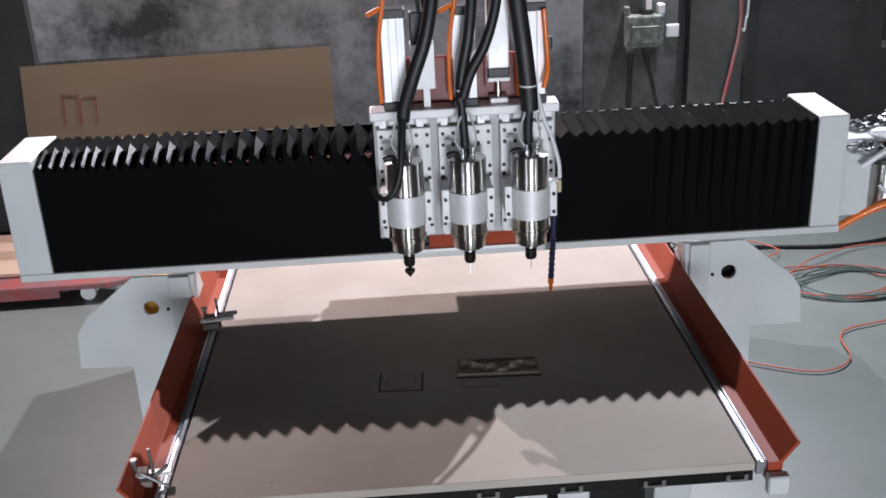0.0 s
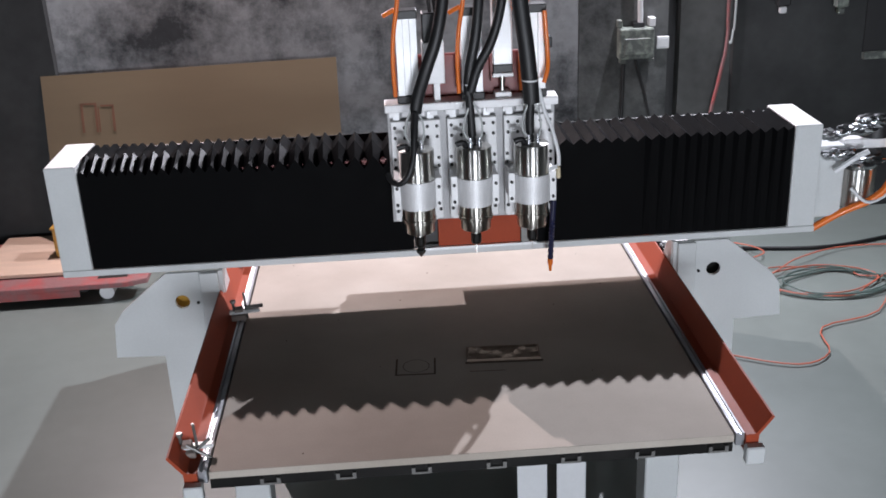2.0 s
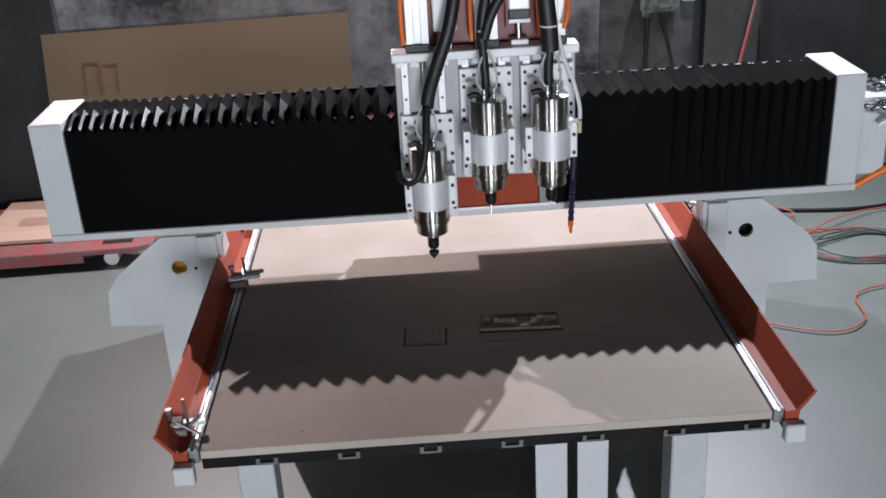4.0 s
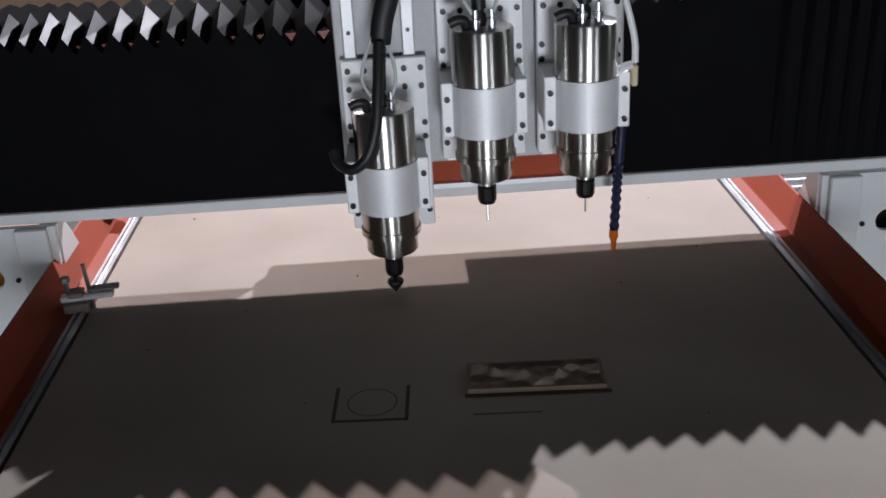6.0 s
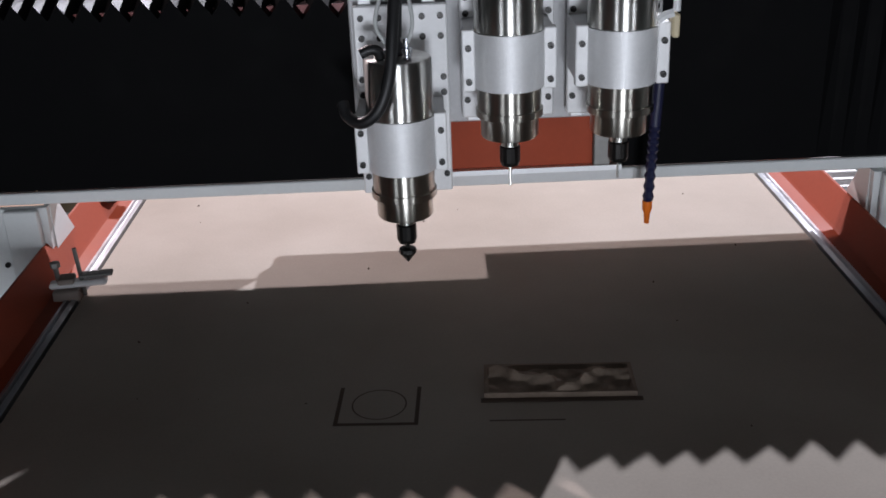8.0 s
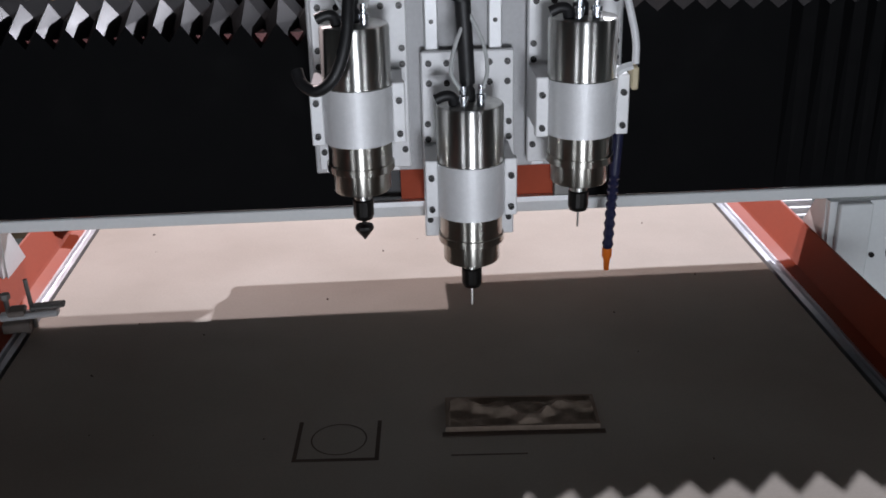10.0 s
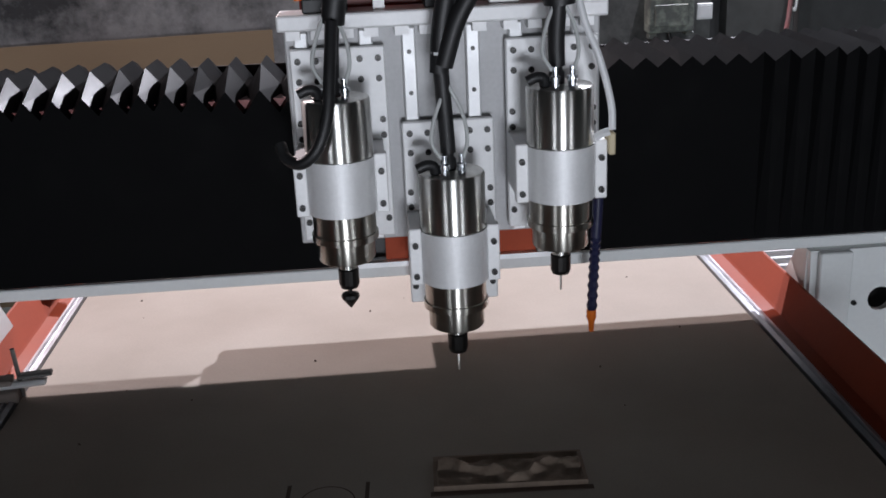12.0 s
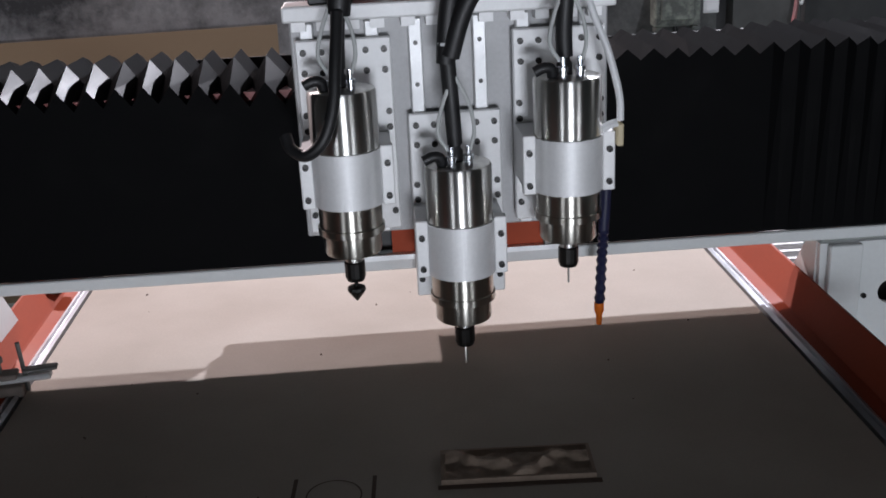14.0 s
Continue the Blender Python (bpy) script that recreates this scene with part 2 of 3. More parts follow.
# ---- the machine's table ----
BX0, BX1, BY0, BY1, BZ = -0.588, 0.565, -0.860, 1.44, 0.80
table = empty("router_table", pose(0, 0, 0), "red and grey steel router table with aluminium edge strips", "machine table")
sheet = bbox(BX0 + 0.002, BX1 - 0.002, BY0, BY1, BZ - 0.018, BZ, 0.001)
tagged(part("fibreboard_sheet", sheet, MDF), "pale brown fibreboard sheet lying on the router table", "board")
part("slotted_bed", bbox(BX0, BX1, BY0 + 0.012, BY1, BZ - 0.05, BZ - 0.0185), BLACKMETAL, table, "black slotted bed edge")
for i in range(7):
    x = BX0 + 0.13 + i * 0.165
    bm = bmesh.new()
    for a, b in ((-0.022, -0.014), (0.014, 0.022)):
        box(bm, x + a, x + b, BY0 + 0.006, BY0 + 0.0115, BZ - 0.047, BZ - 0.031)
    box(bm, x - 0.014, x + 0.014, BY0 + 0.006, BY0 + 0.0115, BZ - 0.047, BZ - 0.042)
    part("slot_end", bm, GREYBOLT, table, "dull aluminium slot end")


def side_rail(s, inner):
    """The red steel rail of one side, s = -1 or 1; inner is the sheet's edge."""
    bm = bmesh.new()
    prism(bm, [(inner + s * 0.023, BZ - 0.045), (inner + s * 0.023, BZ + 0.001), (inner + s * 0.044, BZ + 0.003), (inner + s * 0.047, BZ + 0.006), (inner + s * 0.078, BZ + 0.046), (inner + s * 0.082, BZ + 0.046),
               (inner + s * 0.083, BZ + 0.042), (inner + s * 0.052, BZ + 0.000), (inner + s * 0.050, BZ - 0.045)], "y", BY0 - 0.005, BY1)
    part("side_rail", bm, RED, table, "red-orange painted steel side rail")
    bm = bmesh.new()
    prism(bm, [(inner + s * 0.003, BZ - 0.03), (inner + s * 0.003, BZ + 0.001), (inner + s * 0.010, BZ + 0.003), (inner + s * 0.012, BZ - 0.002), (inner + s * 0.015, BZ - 0.002),
               (inner + s * 0.017, BZ + 0.003), (inner + s * 0.022, BZ + 0.002), (inner + s * 0.022, BZ - 0.03)], "y", BY0 + 0.004, BY1)
    part("edge_strip", bm, STRIP, table, "bright grooved aluminium edge strip")


side_rail(-1, BX0)
side_rail(1, BX1)
for x in (BX0 - 0.040, BX1 + 0.030):
    part("end_bracket", bbox(x - 0.012, x + 0.030, BY0 - 0.030, BY0 - 0.006, BZ - 0.060, BZ - 0.018, 0.003), GREY, table, "pale grey end bracket")
for s, x in ((-1, BX0 - 0.070), (1, BX1 + 0.070)):
    part("frame_beam", bbox(min(x, x - s * 0.12), max(x, x - s * 0.12), BY0 + 0.42, BY1, 0.58, 0.7545, 0.006), RED, table)
    for y in (BY0 + 0.62, 0.45, BY1 - 0.12):
        part("leg", bbox(min(x, x - s * 0.1), max(x, x - s * 0.1), y, y + 0.10, 0.0, 0.5795, 0.004), GREY, table, "grey steel table leg")
for y in (BY0 + 0.60, 0.4, BY1 - 0.14):
    part("cross_beam", bbox(BX0 + 0.04, BX1 - 0.04, y, y + 0.06, 0.60, 0.745), GREY, table)

# ---- the gantry ----
gantry = empty("gantry", pose(0, 0, 0), "light grey gantry with black bellows over its crossbeam", "gantry")
GY0, GY1, GZ1 = 0.020, 0.245, 1.232
CX0, CX1 = -1.022, 0.998
bm = bmesh.new()
prism(bm, [(0.036, 0.960), (0.070, 0.960), (0.070, 1.05), (0.20, 1.06), (0.20, 1.20), (0.036, 1.20)], "x", CX0, CX1)
part("crossbeam", bm, DARKRED, gantry, "dark red steel crossbeam")
part("bottom_lip", bbox(CX0 - 0.086, CX1 + 0.082, 0.012, 0.0225, 0.908, 0.9275, 0.002), GREY, gantry)
for s, a, b in ((-1, CX0 - 0.086, CX0), (1, CX1, CX1 + 0.080)):
    part("end_cap", bbox(a, b, 0.012, GY1 + 0.005, 0.928, GZ1 + 0.004, 0.004, 2), GREY, gantry, "light grey sheet-metal end cap")


def bellows(x0, x1, first, last, lean):
    """Pleats over the beam, first and last being their widths at the two ends: each ridge dips to the front by lean, the front is a flat apron."""
    xs, w = [x0], first
    while xs[-1] + w / 2 < x1 - 0.004:
        xs.append(xs[-1] + w / 2 * (1 + 0.10 * math.sin(len(xs) * 12.9898)))
        w = first + (last - first) * (xs[-1] - x0) / (x1 - x0)
    xs.append(x1)
    bm = bmesh.new()
    rows = []
    for i, x in enumerate(xs):
        half = (xs[min(i + 1, len(xs) - 1)] - xs[max(i - 1, 0)]) / 2
        d = half * (1.36 if x0 < 0 else 0.85) * (1 + 0.06 * math.sin(i * 4.7)) if i % 2 == 0 else 0.0
        z = GZ1 - d + 0.0015 * math.sin(i * 0.37)
        f = 0.006 if x0 > 0 and x > 0.55 and i % 2 == 0 else 0.0
        slip = 0.0015 * math.sin(i * 2.1)
        rows.append([bm.verts.new(p) for p in ((x, GY0 + min(f, 0.001), 0.9278), (x, GY0 + f, z - lean * 0.5), (x + slip, GY0 + 0.075, z + lean * 0.5), (x + slip, GY1 - 0.05, z + lean * 0.4), (x, GY1 - 0.012, z),
                                               (x, GY1 - 0.004, z - 0.010), (x, GY1 - 0.004, 1.06))])
    for a, b in zip(rows, rows[1:]):
        for j in range(6):
            bm.faces.new((a[j], b[j], b[j + 1], a[j + 1])).material_index = 1 if j == 0 else 0
    bmesh.ops.recalc_face_normals(bm, faces=bm.faces[:])
    cover = part("bellows", bm, BELLOWS, gantry, "black pleated bellows with a dull sheen")
    part("edge_strip", bbox(x0, x1, GY1 - 0.003, GY1 + 0.001, GZ1 - 0.05, GZ1 - 0.012), BLACK, gantry, "thin dark strip behind the pleats")
    return cover


for cover in (bellows(CX0 + 0.001, -0.10, 0.024, 0.052, 0.028), bellows(0.235, CX1 - 0.001, 0.040, 0.034, 0.0)):
    cover.data.materials.append(APRON)
# legs of the gantry: a pierced front plate with a bulging foot, and a tapering inner side plate
for s in (-1, 1):
    o = [(0.656, 0.907), (0.82, 0.907), (0.956, 0.795), (0.984, 0.755), (0.994, 0.650), (0.853, 0.645), (0.853, 0.30), (0.675, 0.30)]
    hx, hz, hr = 0.78, 0.816, 0.021
    bm = bmesh.new()
    n = 24
    hole = [(hx + hr * math.cos(2 * math.pi * i / n), hz + hr * math.sin(2 * math.pi * i / n)) for i in range(n)]
    for y in (0.0, 0.012):
        ov = [bm.verts.new((s * u, y, v)) for u, v in o]
        hv = [bm.verts.new((s * u, y, v)) for u, v in hole]
        es = [bm.edges.new((q[i], q[(i + 1) % len(q)])) for q in (ov, hv) for i in range(len(q))]
        bmesh.ops.triangle_fill(bm, edges=es, use_beauty=True)
        if y == 0.0:
            front = (ov, hv)
        else:
            for a, b in zip(front, (ov, hv)):
                for i in range(len(a)):
                    bm.faces.new((a[i], a[(i + 1) % len(a)], b[(i + 1) % len(b)], b[i]))
    bmesh.ops.recalc_face_normals(bm, faces=bm.faces[:])
    part("front_plate", bm, GREY, gantry, "grey steel leg plate with a round hole")
    bm = bmesh.new()
    prism(bm, [(0.0125, 0.907), (0.045, 0.907), (0.17, 0.74), (0.17, 0.45), (0.0125, 0.45)], "x", s * 0.655, s * 0.665)
    part("side_plate", bm, GREY, gantry, "grey steel tapering side plate")
    bm = bmesh.new()
    prism(bm, [(0.74, 0.87), (0.83, 0.87), (0.92, 0.76), (0.84, 0.66), (0.84, 0.46), (0.74, 0.46)], "y", 0.05, 0.10)
    for v in bm.verts:
        v.co.x *= s
    part("drive_block", bm, BRASS if s < 0 else BLACKMETAL, gantry)
    part("leg_post", bbox(min(s * 0.668, s * 0.722), max(s * 0.668, s * 0.722), -0.014, -0.0005, 0.30, 0.9065, 0.002), GREY, gantry, "grey steel post on the leg plate")
    screw("screw", s * 0.735, 0.0, 0.812, gantry, 0.0045)
# tray and chain added behind the crossbeam, carriage to end, to cast the stepped shadow
tray = empty("shadow_tray", pose(0, 0, 0), "added grey tray with a black chain behind the gantry, casting the stepped shadow", "cable tray")
part("tray", bbox(-0.122, 0.99, 0.172, 0.258, 1.012, 1.020), GREY, tray)
for i in range(38):
    x = -0.11 + i * 0.0288
    part("chain_link", bbox(x, x + 0.0255, 0.180, 0.250, 1.0202, 1.055, 0.003), BLACK, tray)
for x in (0.05, 0.55):
    part("bracket", bbox(x, x + 0.04, 0.0705, 0.1795, 1.0205, 1.0295), GREY, tray)

# ---- the carriage and its three spindles ----
SX, SY, SZ = (-0.0859, 0.0673, 0.2218), -0.134, -0.108
TOOLS = (0.0677, SY + 0.374, -0.070)  # where the tool carriage stands at rest
carriage = empty("tool_carriage", pose(*TOOLS), "machined aluminium tool carriage with three vertical slides", "carriage")
part("back_plate", bbox(-0.224, 0.234, -0.262, -0.246, 1.055, 1.379, 0.002), GAPPLATE, carriage, "aluminium back plate, darkened as shade between the slides")
part("saddle", bbox(-0.190, 0.200, -0.2455, -0.228, 1.10, 1.33), DARKRED, carriage, "dark red carriage saddle")
part("saddle_foot", bbox(-0.03, 0.235, -0.006, 0.0115, 0.936, 1.10), RED, gantry, "red carriage foot")
# black filler added so the gap between the two bellows stays dark
part("gap_filler", bbox(-0.0995, 0.2345, 0.0235, 0.0275, 0.9285, 1.10), BLACK, gantry, "black filler strip added to keep the gap behind the carriage dark")
part("foot_rail", bbox(-0.075, 0.25, -0.018, -0.0065, 0.936, 0.944), ALU, gantry)
part("foot_bracket", bbox(0.205, 0.232, -0.020, -0.0065, 0.9445, 1.02, 0.002), GREYBOLT, gantry, "dull grey steel bracket")
part("top_bar", bbox(-0.230, 0.238, -0.302, -0.232, 1.3795, 1.402, 0.003, 2), PLATE, carriage, "silver aluminium top bar")
for i, x in enumerate(SX):
    x -= TOOLS[0]
    for dx in (-0.046, 0.046):
        part("guide_rail", bbox(x + dx - 0.010, x + dx + 0.010, -0.2765, -0.2622, 1.06, 1.375, 0.002), ALU, carriage, "pale steel guide rail")
        for z in (1.10, 1.16, 1.22, 1.28, 1.34):
            screw("screw", x + dx, -0.2765, z, carriage, 0.0034, 0.001)
    part("ball_screw", lathe(bmesh.new(), x, -0.270, [(0.0065, 1.06), (0.0065, 1.375)], 16), NOSE, carriage, smooth=True)
    for dx in (-0.055, -0.02, 0.02, 0.055):
        part("bar_foot", bbox(x + dx - 0.010, x + dx + 0.010, -0.292, -0.263, 1.366, 1.3793), PLATE, carriage)


def spindle(x, kind):
    """One milling spindle on its slide plate; its place is the spindle's axis, in the raised position."""
    u = empty("milling_spindle", pose(x, SY, SZ), group="spindles on the carriage", category="spindle")
    # slide plate and its bearing blocks
    plate = part("slide_plate", bbox(-0.063, 0.072, 0.085, 0.0965, 1.107, 1.391, 0.002), PLATE, u, "machined aluminium slide plate")
    for sx in (-0.052, -0.026, 0.036, 0.062):
        for z in (1.374, 1.345):
            screw("screw", sx, 0.085, z, plate, 0.0046)
    for sx in (-0.055, 0.064):
        for z in (1.285, 1.262, 1.135):
            screw("screw", sx, 0.085, z, plate, 0.0046)
    # clamp: a block with two ears and a bored half round
    bm = bmesh.new()
    prism(bm, [(-0.062, 0.0845), (-0.062, 0.006), (-0.0475, -0.004)] +
          [(0.0487 * math.cos(a), 0.0487 * math.sin(a)) for a in [math.pi * (1 + k / 20) for k in range(1, 20)]] +
          [(0.0475, -0.004), (0.062, 0.006), (0.062, 0.0845)], "z", 1.178, 1.2555)
    clamp = part("clamp", bm, ALU, u, "matt aluminium spindle clamp", smooth=True)
    for s in (-1, 1):
        ear = part("clamp_ear", bbox(min(s * 0.0470, s * 0.0645), max(s * 0.0470, s * 0.0645), -0.012, 0.0055, 1.174, 1.2585, 0.0015), PLATE, u, "machined clamp ear")
        for z in (1.181 + 0.0105, 1.226 + 0.012):
            screw("screw", s * 0.0560, -0.012, z - 0.004, ear, 0.0044, 0.005)
    # steel body, stepped nose, collet nut
    part("body", lathe(bmesh.new(), 0, 0, [(0.0455, 1.256), (0.047, 1.2562), (0.047, 1.334), (0.045, 1.337), (0.012, 1.337)], 48), STEEL, u, "polished steel spindle body", True)
    part("nose", lathe(bmesh.new(), 0, 0, [(0.0445, 1.1774), (0.0445, 1.1469), (0.0470, 1.1464), (0.0470, 1.1368), (0.0462, 1.1360), (0.0405, 1.1356), (0.0405, 1.1085), (0.0385, 1.1057), (0.014, 1.1051)], 48), NOSE, u, "stepped turned-steel nose", True)
    part("shaft", lathe(bmesh.new(), 0, 0, [(0.0125, 1.1048), (0.0125, 1.0876)], 24), STEEL, u, "", True)
    bm = lathe(bmesh.new(), 0, 0, [(0.0125, 1.0910), (0.0148, 1.0887), (0.0148, 1.0673), (0.0125, 1.0610), (0.005, 1.0605)], 16)
    part("collet_nut", bm, BLACKMETAL, u, "blackened collet nut")
    if kind == "v":
        part("cutter", lathe(bmesh.new(), 0, 0, [(0.003, 1.0607), (0.003, 1.0514), (0.0125, 1.0503), (0.0135, 1.0458), (0.0125, 1.0435), (0.001, 1.0288)], 12), BLACKMETAL, u, "dark V-shaped cutter")
    else:
        r = 0.0021 if kind == "mid" else 0.0015
        z = 1.0288 if kind == "mid" else 1.0334
        part("cutter", lathe(bmesh.new(), 0, 0, [(r, 1.0607), (r, z + 0.002), (r * 0.3, z)], 10), STEEL, u, "thin steel end mill")
    # water fittings and cable gland on the top
    for sx, sy in ((-0.010, -0.022), (0.014, -0.018)):
        part("fitting", lathe(bmesh.new(), sx, sy, [(0.006, 1.337), (0.006, 1.346), (0.0075, 1.347), (0.0075, 1.353), (0.004, 1.354), (0.004, 1.366)], 14), CHROME, u, "chromed water fitting", True)
    part("gland", lathe(bmesh.new(), -0.002, 0.012, [(0.011, 1.337), (0.011, 1.352), (0.008, 1.356), (0.008, 1.366)], 14), BLACK, u, "", True)
    part("elbow", tube(bmesh.new(), [(-0.022, -0.012, 1.338), (-0.026, -0.016, 1.350), (-0.036, -0.018, 1.352), (-0.048, -0.018, 1.347)], 0.0075), BLACK, u, "black elbow connector", True)
    return u


left_spindle = tagged(spindle(SX[0], "v"), "polished steel spindle in an aluminium clamp with a V cutter")
mid_spindle = tagged(spindle(SX[1], "mid"), "polished steel spindle in an aluminium clamp with an end mill")
right_spindle = tagged(spindle(SX[2], "thin"), "polished steel spindle in an aluminium clamp beside a coolant hose")
# hoses that ride on the spindles
part("cable", tube(bmesh.new(), [(-0.002, 0.010, 1.362), (0.000, 0.010, 1.40), (0.004, 0.006, 1.44)], 0.010), BLACK, left_spindle, "black taped cable end", True)
part("cable_sheath", tube(bmesh.new(), [(0.004, 0.006, 1.435), (0.012, 0.004, 1.475), (0.036, 0.0, 1.545), (0.070, 0.004, 1.64), (0.095, 0.02, 1.78), (0.11, 0.04, 2.0)], 0.0165, 12), BLACK, left_spindle, "thick black sheathed cable", True)
part("water_hose", tube(bmesh.new(), [(0.003, -0.016, 1.44), (-0.003, -0.040, 1.38), (-0.010, -0.056, 1.325), (-0.026, -0.063, 1.282), (-0.050, -0.057, 1.262), (-0.070, -0.042, 1.268), (-0.077, -0.030, 1.284)], 0.0082), BLACK, left_spindle, "black looped water hose", True)
part("cable", tube(bmesh.new(), [(-0.002, 0.010, 1.362), (-0.004, 0.008, 1.41), (-0.008, 0.006, 1.49)], 0.011), BLACK, mid_spindle, "black taped cable end", True)
part("cable_sheath", tube(bmesh.new(), [(-0.010, 0.006, 1.475), (-0.004, 0.006, 1.54), (0.016, 0.006, 1.64), (0.030, 0.02, 1.78), (0.04, 0.04, 2.0)], 0.0135, 12), BLACK, mid_spindle, "thick black sheathed cable", True)
part("cable_sheath", tube(bmesh.new(), [(-0.004, -0.004, 1.485), (0.016, -0.006, 1.545), (0.052, -0.004, 1.61), (0.080, 0.006, 1.70), (0.092, 0.02, 1.82), (0.10, 0.04, 2.0)], 0.0125, 12), BLACK, mid_spindle, "thick black sheathed cable", True)
part("cable", tube(bmesh.new(), [(-0.002, 0.010, 1.362), (-0.003, 0.008, 1.40), (0.000, 0.004, 1.455)], 0.012), BLACK, right_spindle, "black taped cable end", True)
part("cable_sheath", tube(bmesh.new(), [(0.001, 0.004, 1.445), (-0.002, 0.004, 1.50), (-0.012, 0.006, 1.60), (-0.024, 0.012, 1.70), (-0.032, 0.02, 1.82), (-0.036, 0.04, 2.0)], 0.0215, 12), BLACK, right_spindle, "thick black cable bundle", True)
part("tie", lathe(bmesh.new(), -0.002, 0.004, [(0.0222, 1.503), (0.0222, 1.507)], 16), WHITE, right_spindle, "pale cable tie")
part("tie", lathe(bmesh.new(), -0.007, 0.006, [(0.0142, 1.500), (0.0142, 1.504)], 16), WHITE, mid_spindle, "pale cable tie")
for u in (left_spindle, mid_spindle, right_spindle):
    for sx, lean in ((-0.014, -0.020), (0.016, 0.012)):
        part("water_tube", tube(bmesh.new(), [(sx, -0.020, 1.36), (sx + lean * 0.6, -0.014, 1.385), (sx + lean * 0.2, -0.004, 1.42), (0.0, 0.004, 1.46)], 0.0028), CLEAR, u, "milky water tube", True)
part("air_tube", tube(bmesh.new(), [(0.072, -0.008, 1.272), (0.070, -0.006, 1.31), (0.055, 0.0, 1.37), (0.036, 0.006, 1.42), (0.022, 0.012, 1.48)], 0.0052), WHITE, right_spindle, "white air tube", True)
part("hose_block", bbox(0.0648, 0.0745, -0.020, 0.004, 1.238, 1.270, 0.002), CREAM, right_spindle, "cream plastic hose block")
part("tape", tube(bmesh.new(), [(0.046, -0.014, 1.262), (0.054, -0.016, 1.268), (0.066, -0.018, 1.272)], 0.006, 6), WHITE, right_spindle, "torn white tape")
part("coolant_pipe", tube(bmesh.new(), [(0.0715, 0.074, 1.238), (0.0715, 0.076, 1.16), (0.0685, 0.078, 1.085)], 0.0085), BLUE, right_spindle, "dark blue coolant pipe", True)
part("coolant_joints", tube(bmesh.new(), [(0.0685, 0.078, 1.085), (0.066, 0.078, 1.035), (0.062, 0.074, 0.966)], 0.0078, 10, 9, 0.16), BLUE, right_spindle, "dark blue jointed coolant hose")
part("nozzle", lathe(bmesh.new(), 0.0615, 0.074, [(0.0078, 0.967), (0.0078, 0.954), (0.0052, 0.947), (0.0040, 0.930)], 14), ORANGE, right_spindle, "orange nozzle", True)

# ---- pneumatic cylinders and motors above the top bar ----
def cylinder(x, y, w, top):
    c = empty("pneumatic_cylinder", pose(x, y + TOOLS[1], 1.402 + TOOLS[2]), "silver aluminium pneumatic cylinder with an orange air hose", "pneumatic cylinder", "cylinders on the carriage")
    part("foot", bbox(-w / 2 - 0.004, w / 2 + 0.004, -0.028, 0.028, 0.0, 0.020, 0.002), BLACK, c, "black end block")
    bm = bmesh.new()
    h = w / 2
    prism(bm, [(-h, -0.024), (-h * 0.35, -0.024), (-h * 0.3, -0.019), (h * 0.3, -0.019), (h * 0.35, -0.024), (h, -0.024), (h, 0.024), (-h, 0.024)], "z", 0.0202, top - 0.022)
    part("barrel", bm, ALU, c, "ribbed aluminium barrel")
    part("head", bbox(-w / 2 - 0.003, w / 2 + 0.003, -0.027, 0.027, top - 0.0218, top, 0.002), BLACK, c, "black end block")
    part("air_hose", tube(bmesh.new(), [(-h - 0.009, -0.018, 0.018), (-h - 0.011, -0.022, 0.10), (-h - 0.006, -0.026, 0.18), (-h + 0.008, -0.032, top + 0.02), (-h + 0.02, -0.03, top + 0.12)], 0.0058), ORANGE, c, "orange air hose", True)
    part("elbow", tube(bmesh.new(), [(-h - 0.030, -0.020, top - 0.012), (-h - 0.016, -0.024, top - 0.004), (-h, -0.028, top + 0.004)], 0.006), ORANGE, c, "", True)
    return c


cylinders = [cylinder(x, -0.263, 0.055, 0.245) for x in (-0.094, 0.077, 0.245)]
motor = empty("servo_motor", pose(0.160, -0.258 + TOOLS[1], 1.402 + TOOLS[2]), "silver screw drive with black coupling on the carriage", "motor")
part("bearing_foot", bbox(-0.022, 0.022, -0.022, 0.022, 0.0, 0.014, 0.002), PLATE, motor)
part("screw_end", lathe(bmesh.new(), 0, 0, [(0.008, 0.014), (0.008, 0.055)], 16), STEEL, motor, "", True)
part("coupling_plate", bbox(-0.028, 0.028, -0.024, 0.024, 0.055, 0.066, 0.002), PLATE, motor)
part("coupling", bbox(-0.026, 0.026, -0.022, 0.022, 0.0662, 0.088, 0.002), BLACK, motor)
part("motor_body", bbox(-0.026, 0.026, -0.024, 0.024, 0.0882, 0.33, 0.003), ALU, motor)
block = empty("motor_mount", pose(-0.018, -0.258 + TOOLS[1], 1.402 + TOOLS[2]), "silver motor mount with black cables on the carriage", "motor mount")
part("column", bbox(-0.008, 0.008, -0.02, 0.0, 0.0, 0.05), PLATE, block)
part("mount_plate", bbox(-0.036, 0.022, -0.03, 0.03, 0.048, 0.158, 0.002), PLATE, block, "silver mount plate")
part("plug", bbox(-0.034, 0.018, -0.028, 0.024, 0.1582, 0.235, 0.003), BLACK, block, "black motor plug")
for dx in (-0.010, 0.004, 0.014):
    part("cable", tube(bmesh.new(), [(dx, -0.01, 0.23), (dx - 0.004, -0.014, 0.30), (dx + 0.01, -0.01, 0.40)], 0.005), BLACK, block, "", True)
rear = empty("carriage_rear", pose(0.068, -0.2365 + TOOLS[1], 1.232 + TOOLS[2]), "dark red steel plate behind the cylinders", "carriage plate")
part("rear_plate", bbox(-0.20, 0.21, 0.005, 0.025, 0.0, 0.285, 0.003), DARKRED, rear)
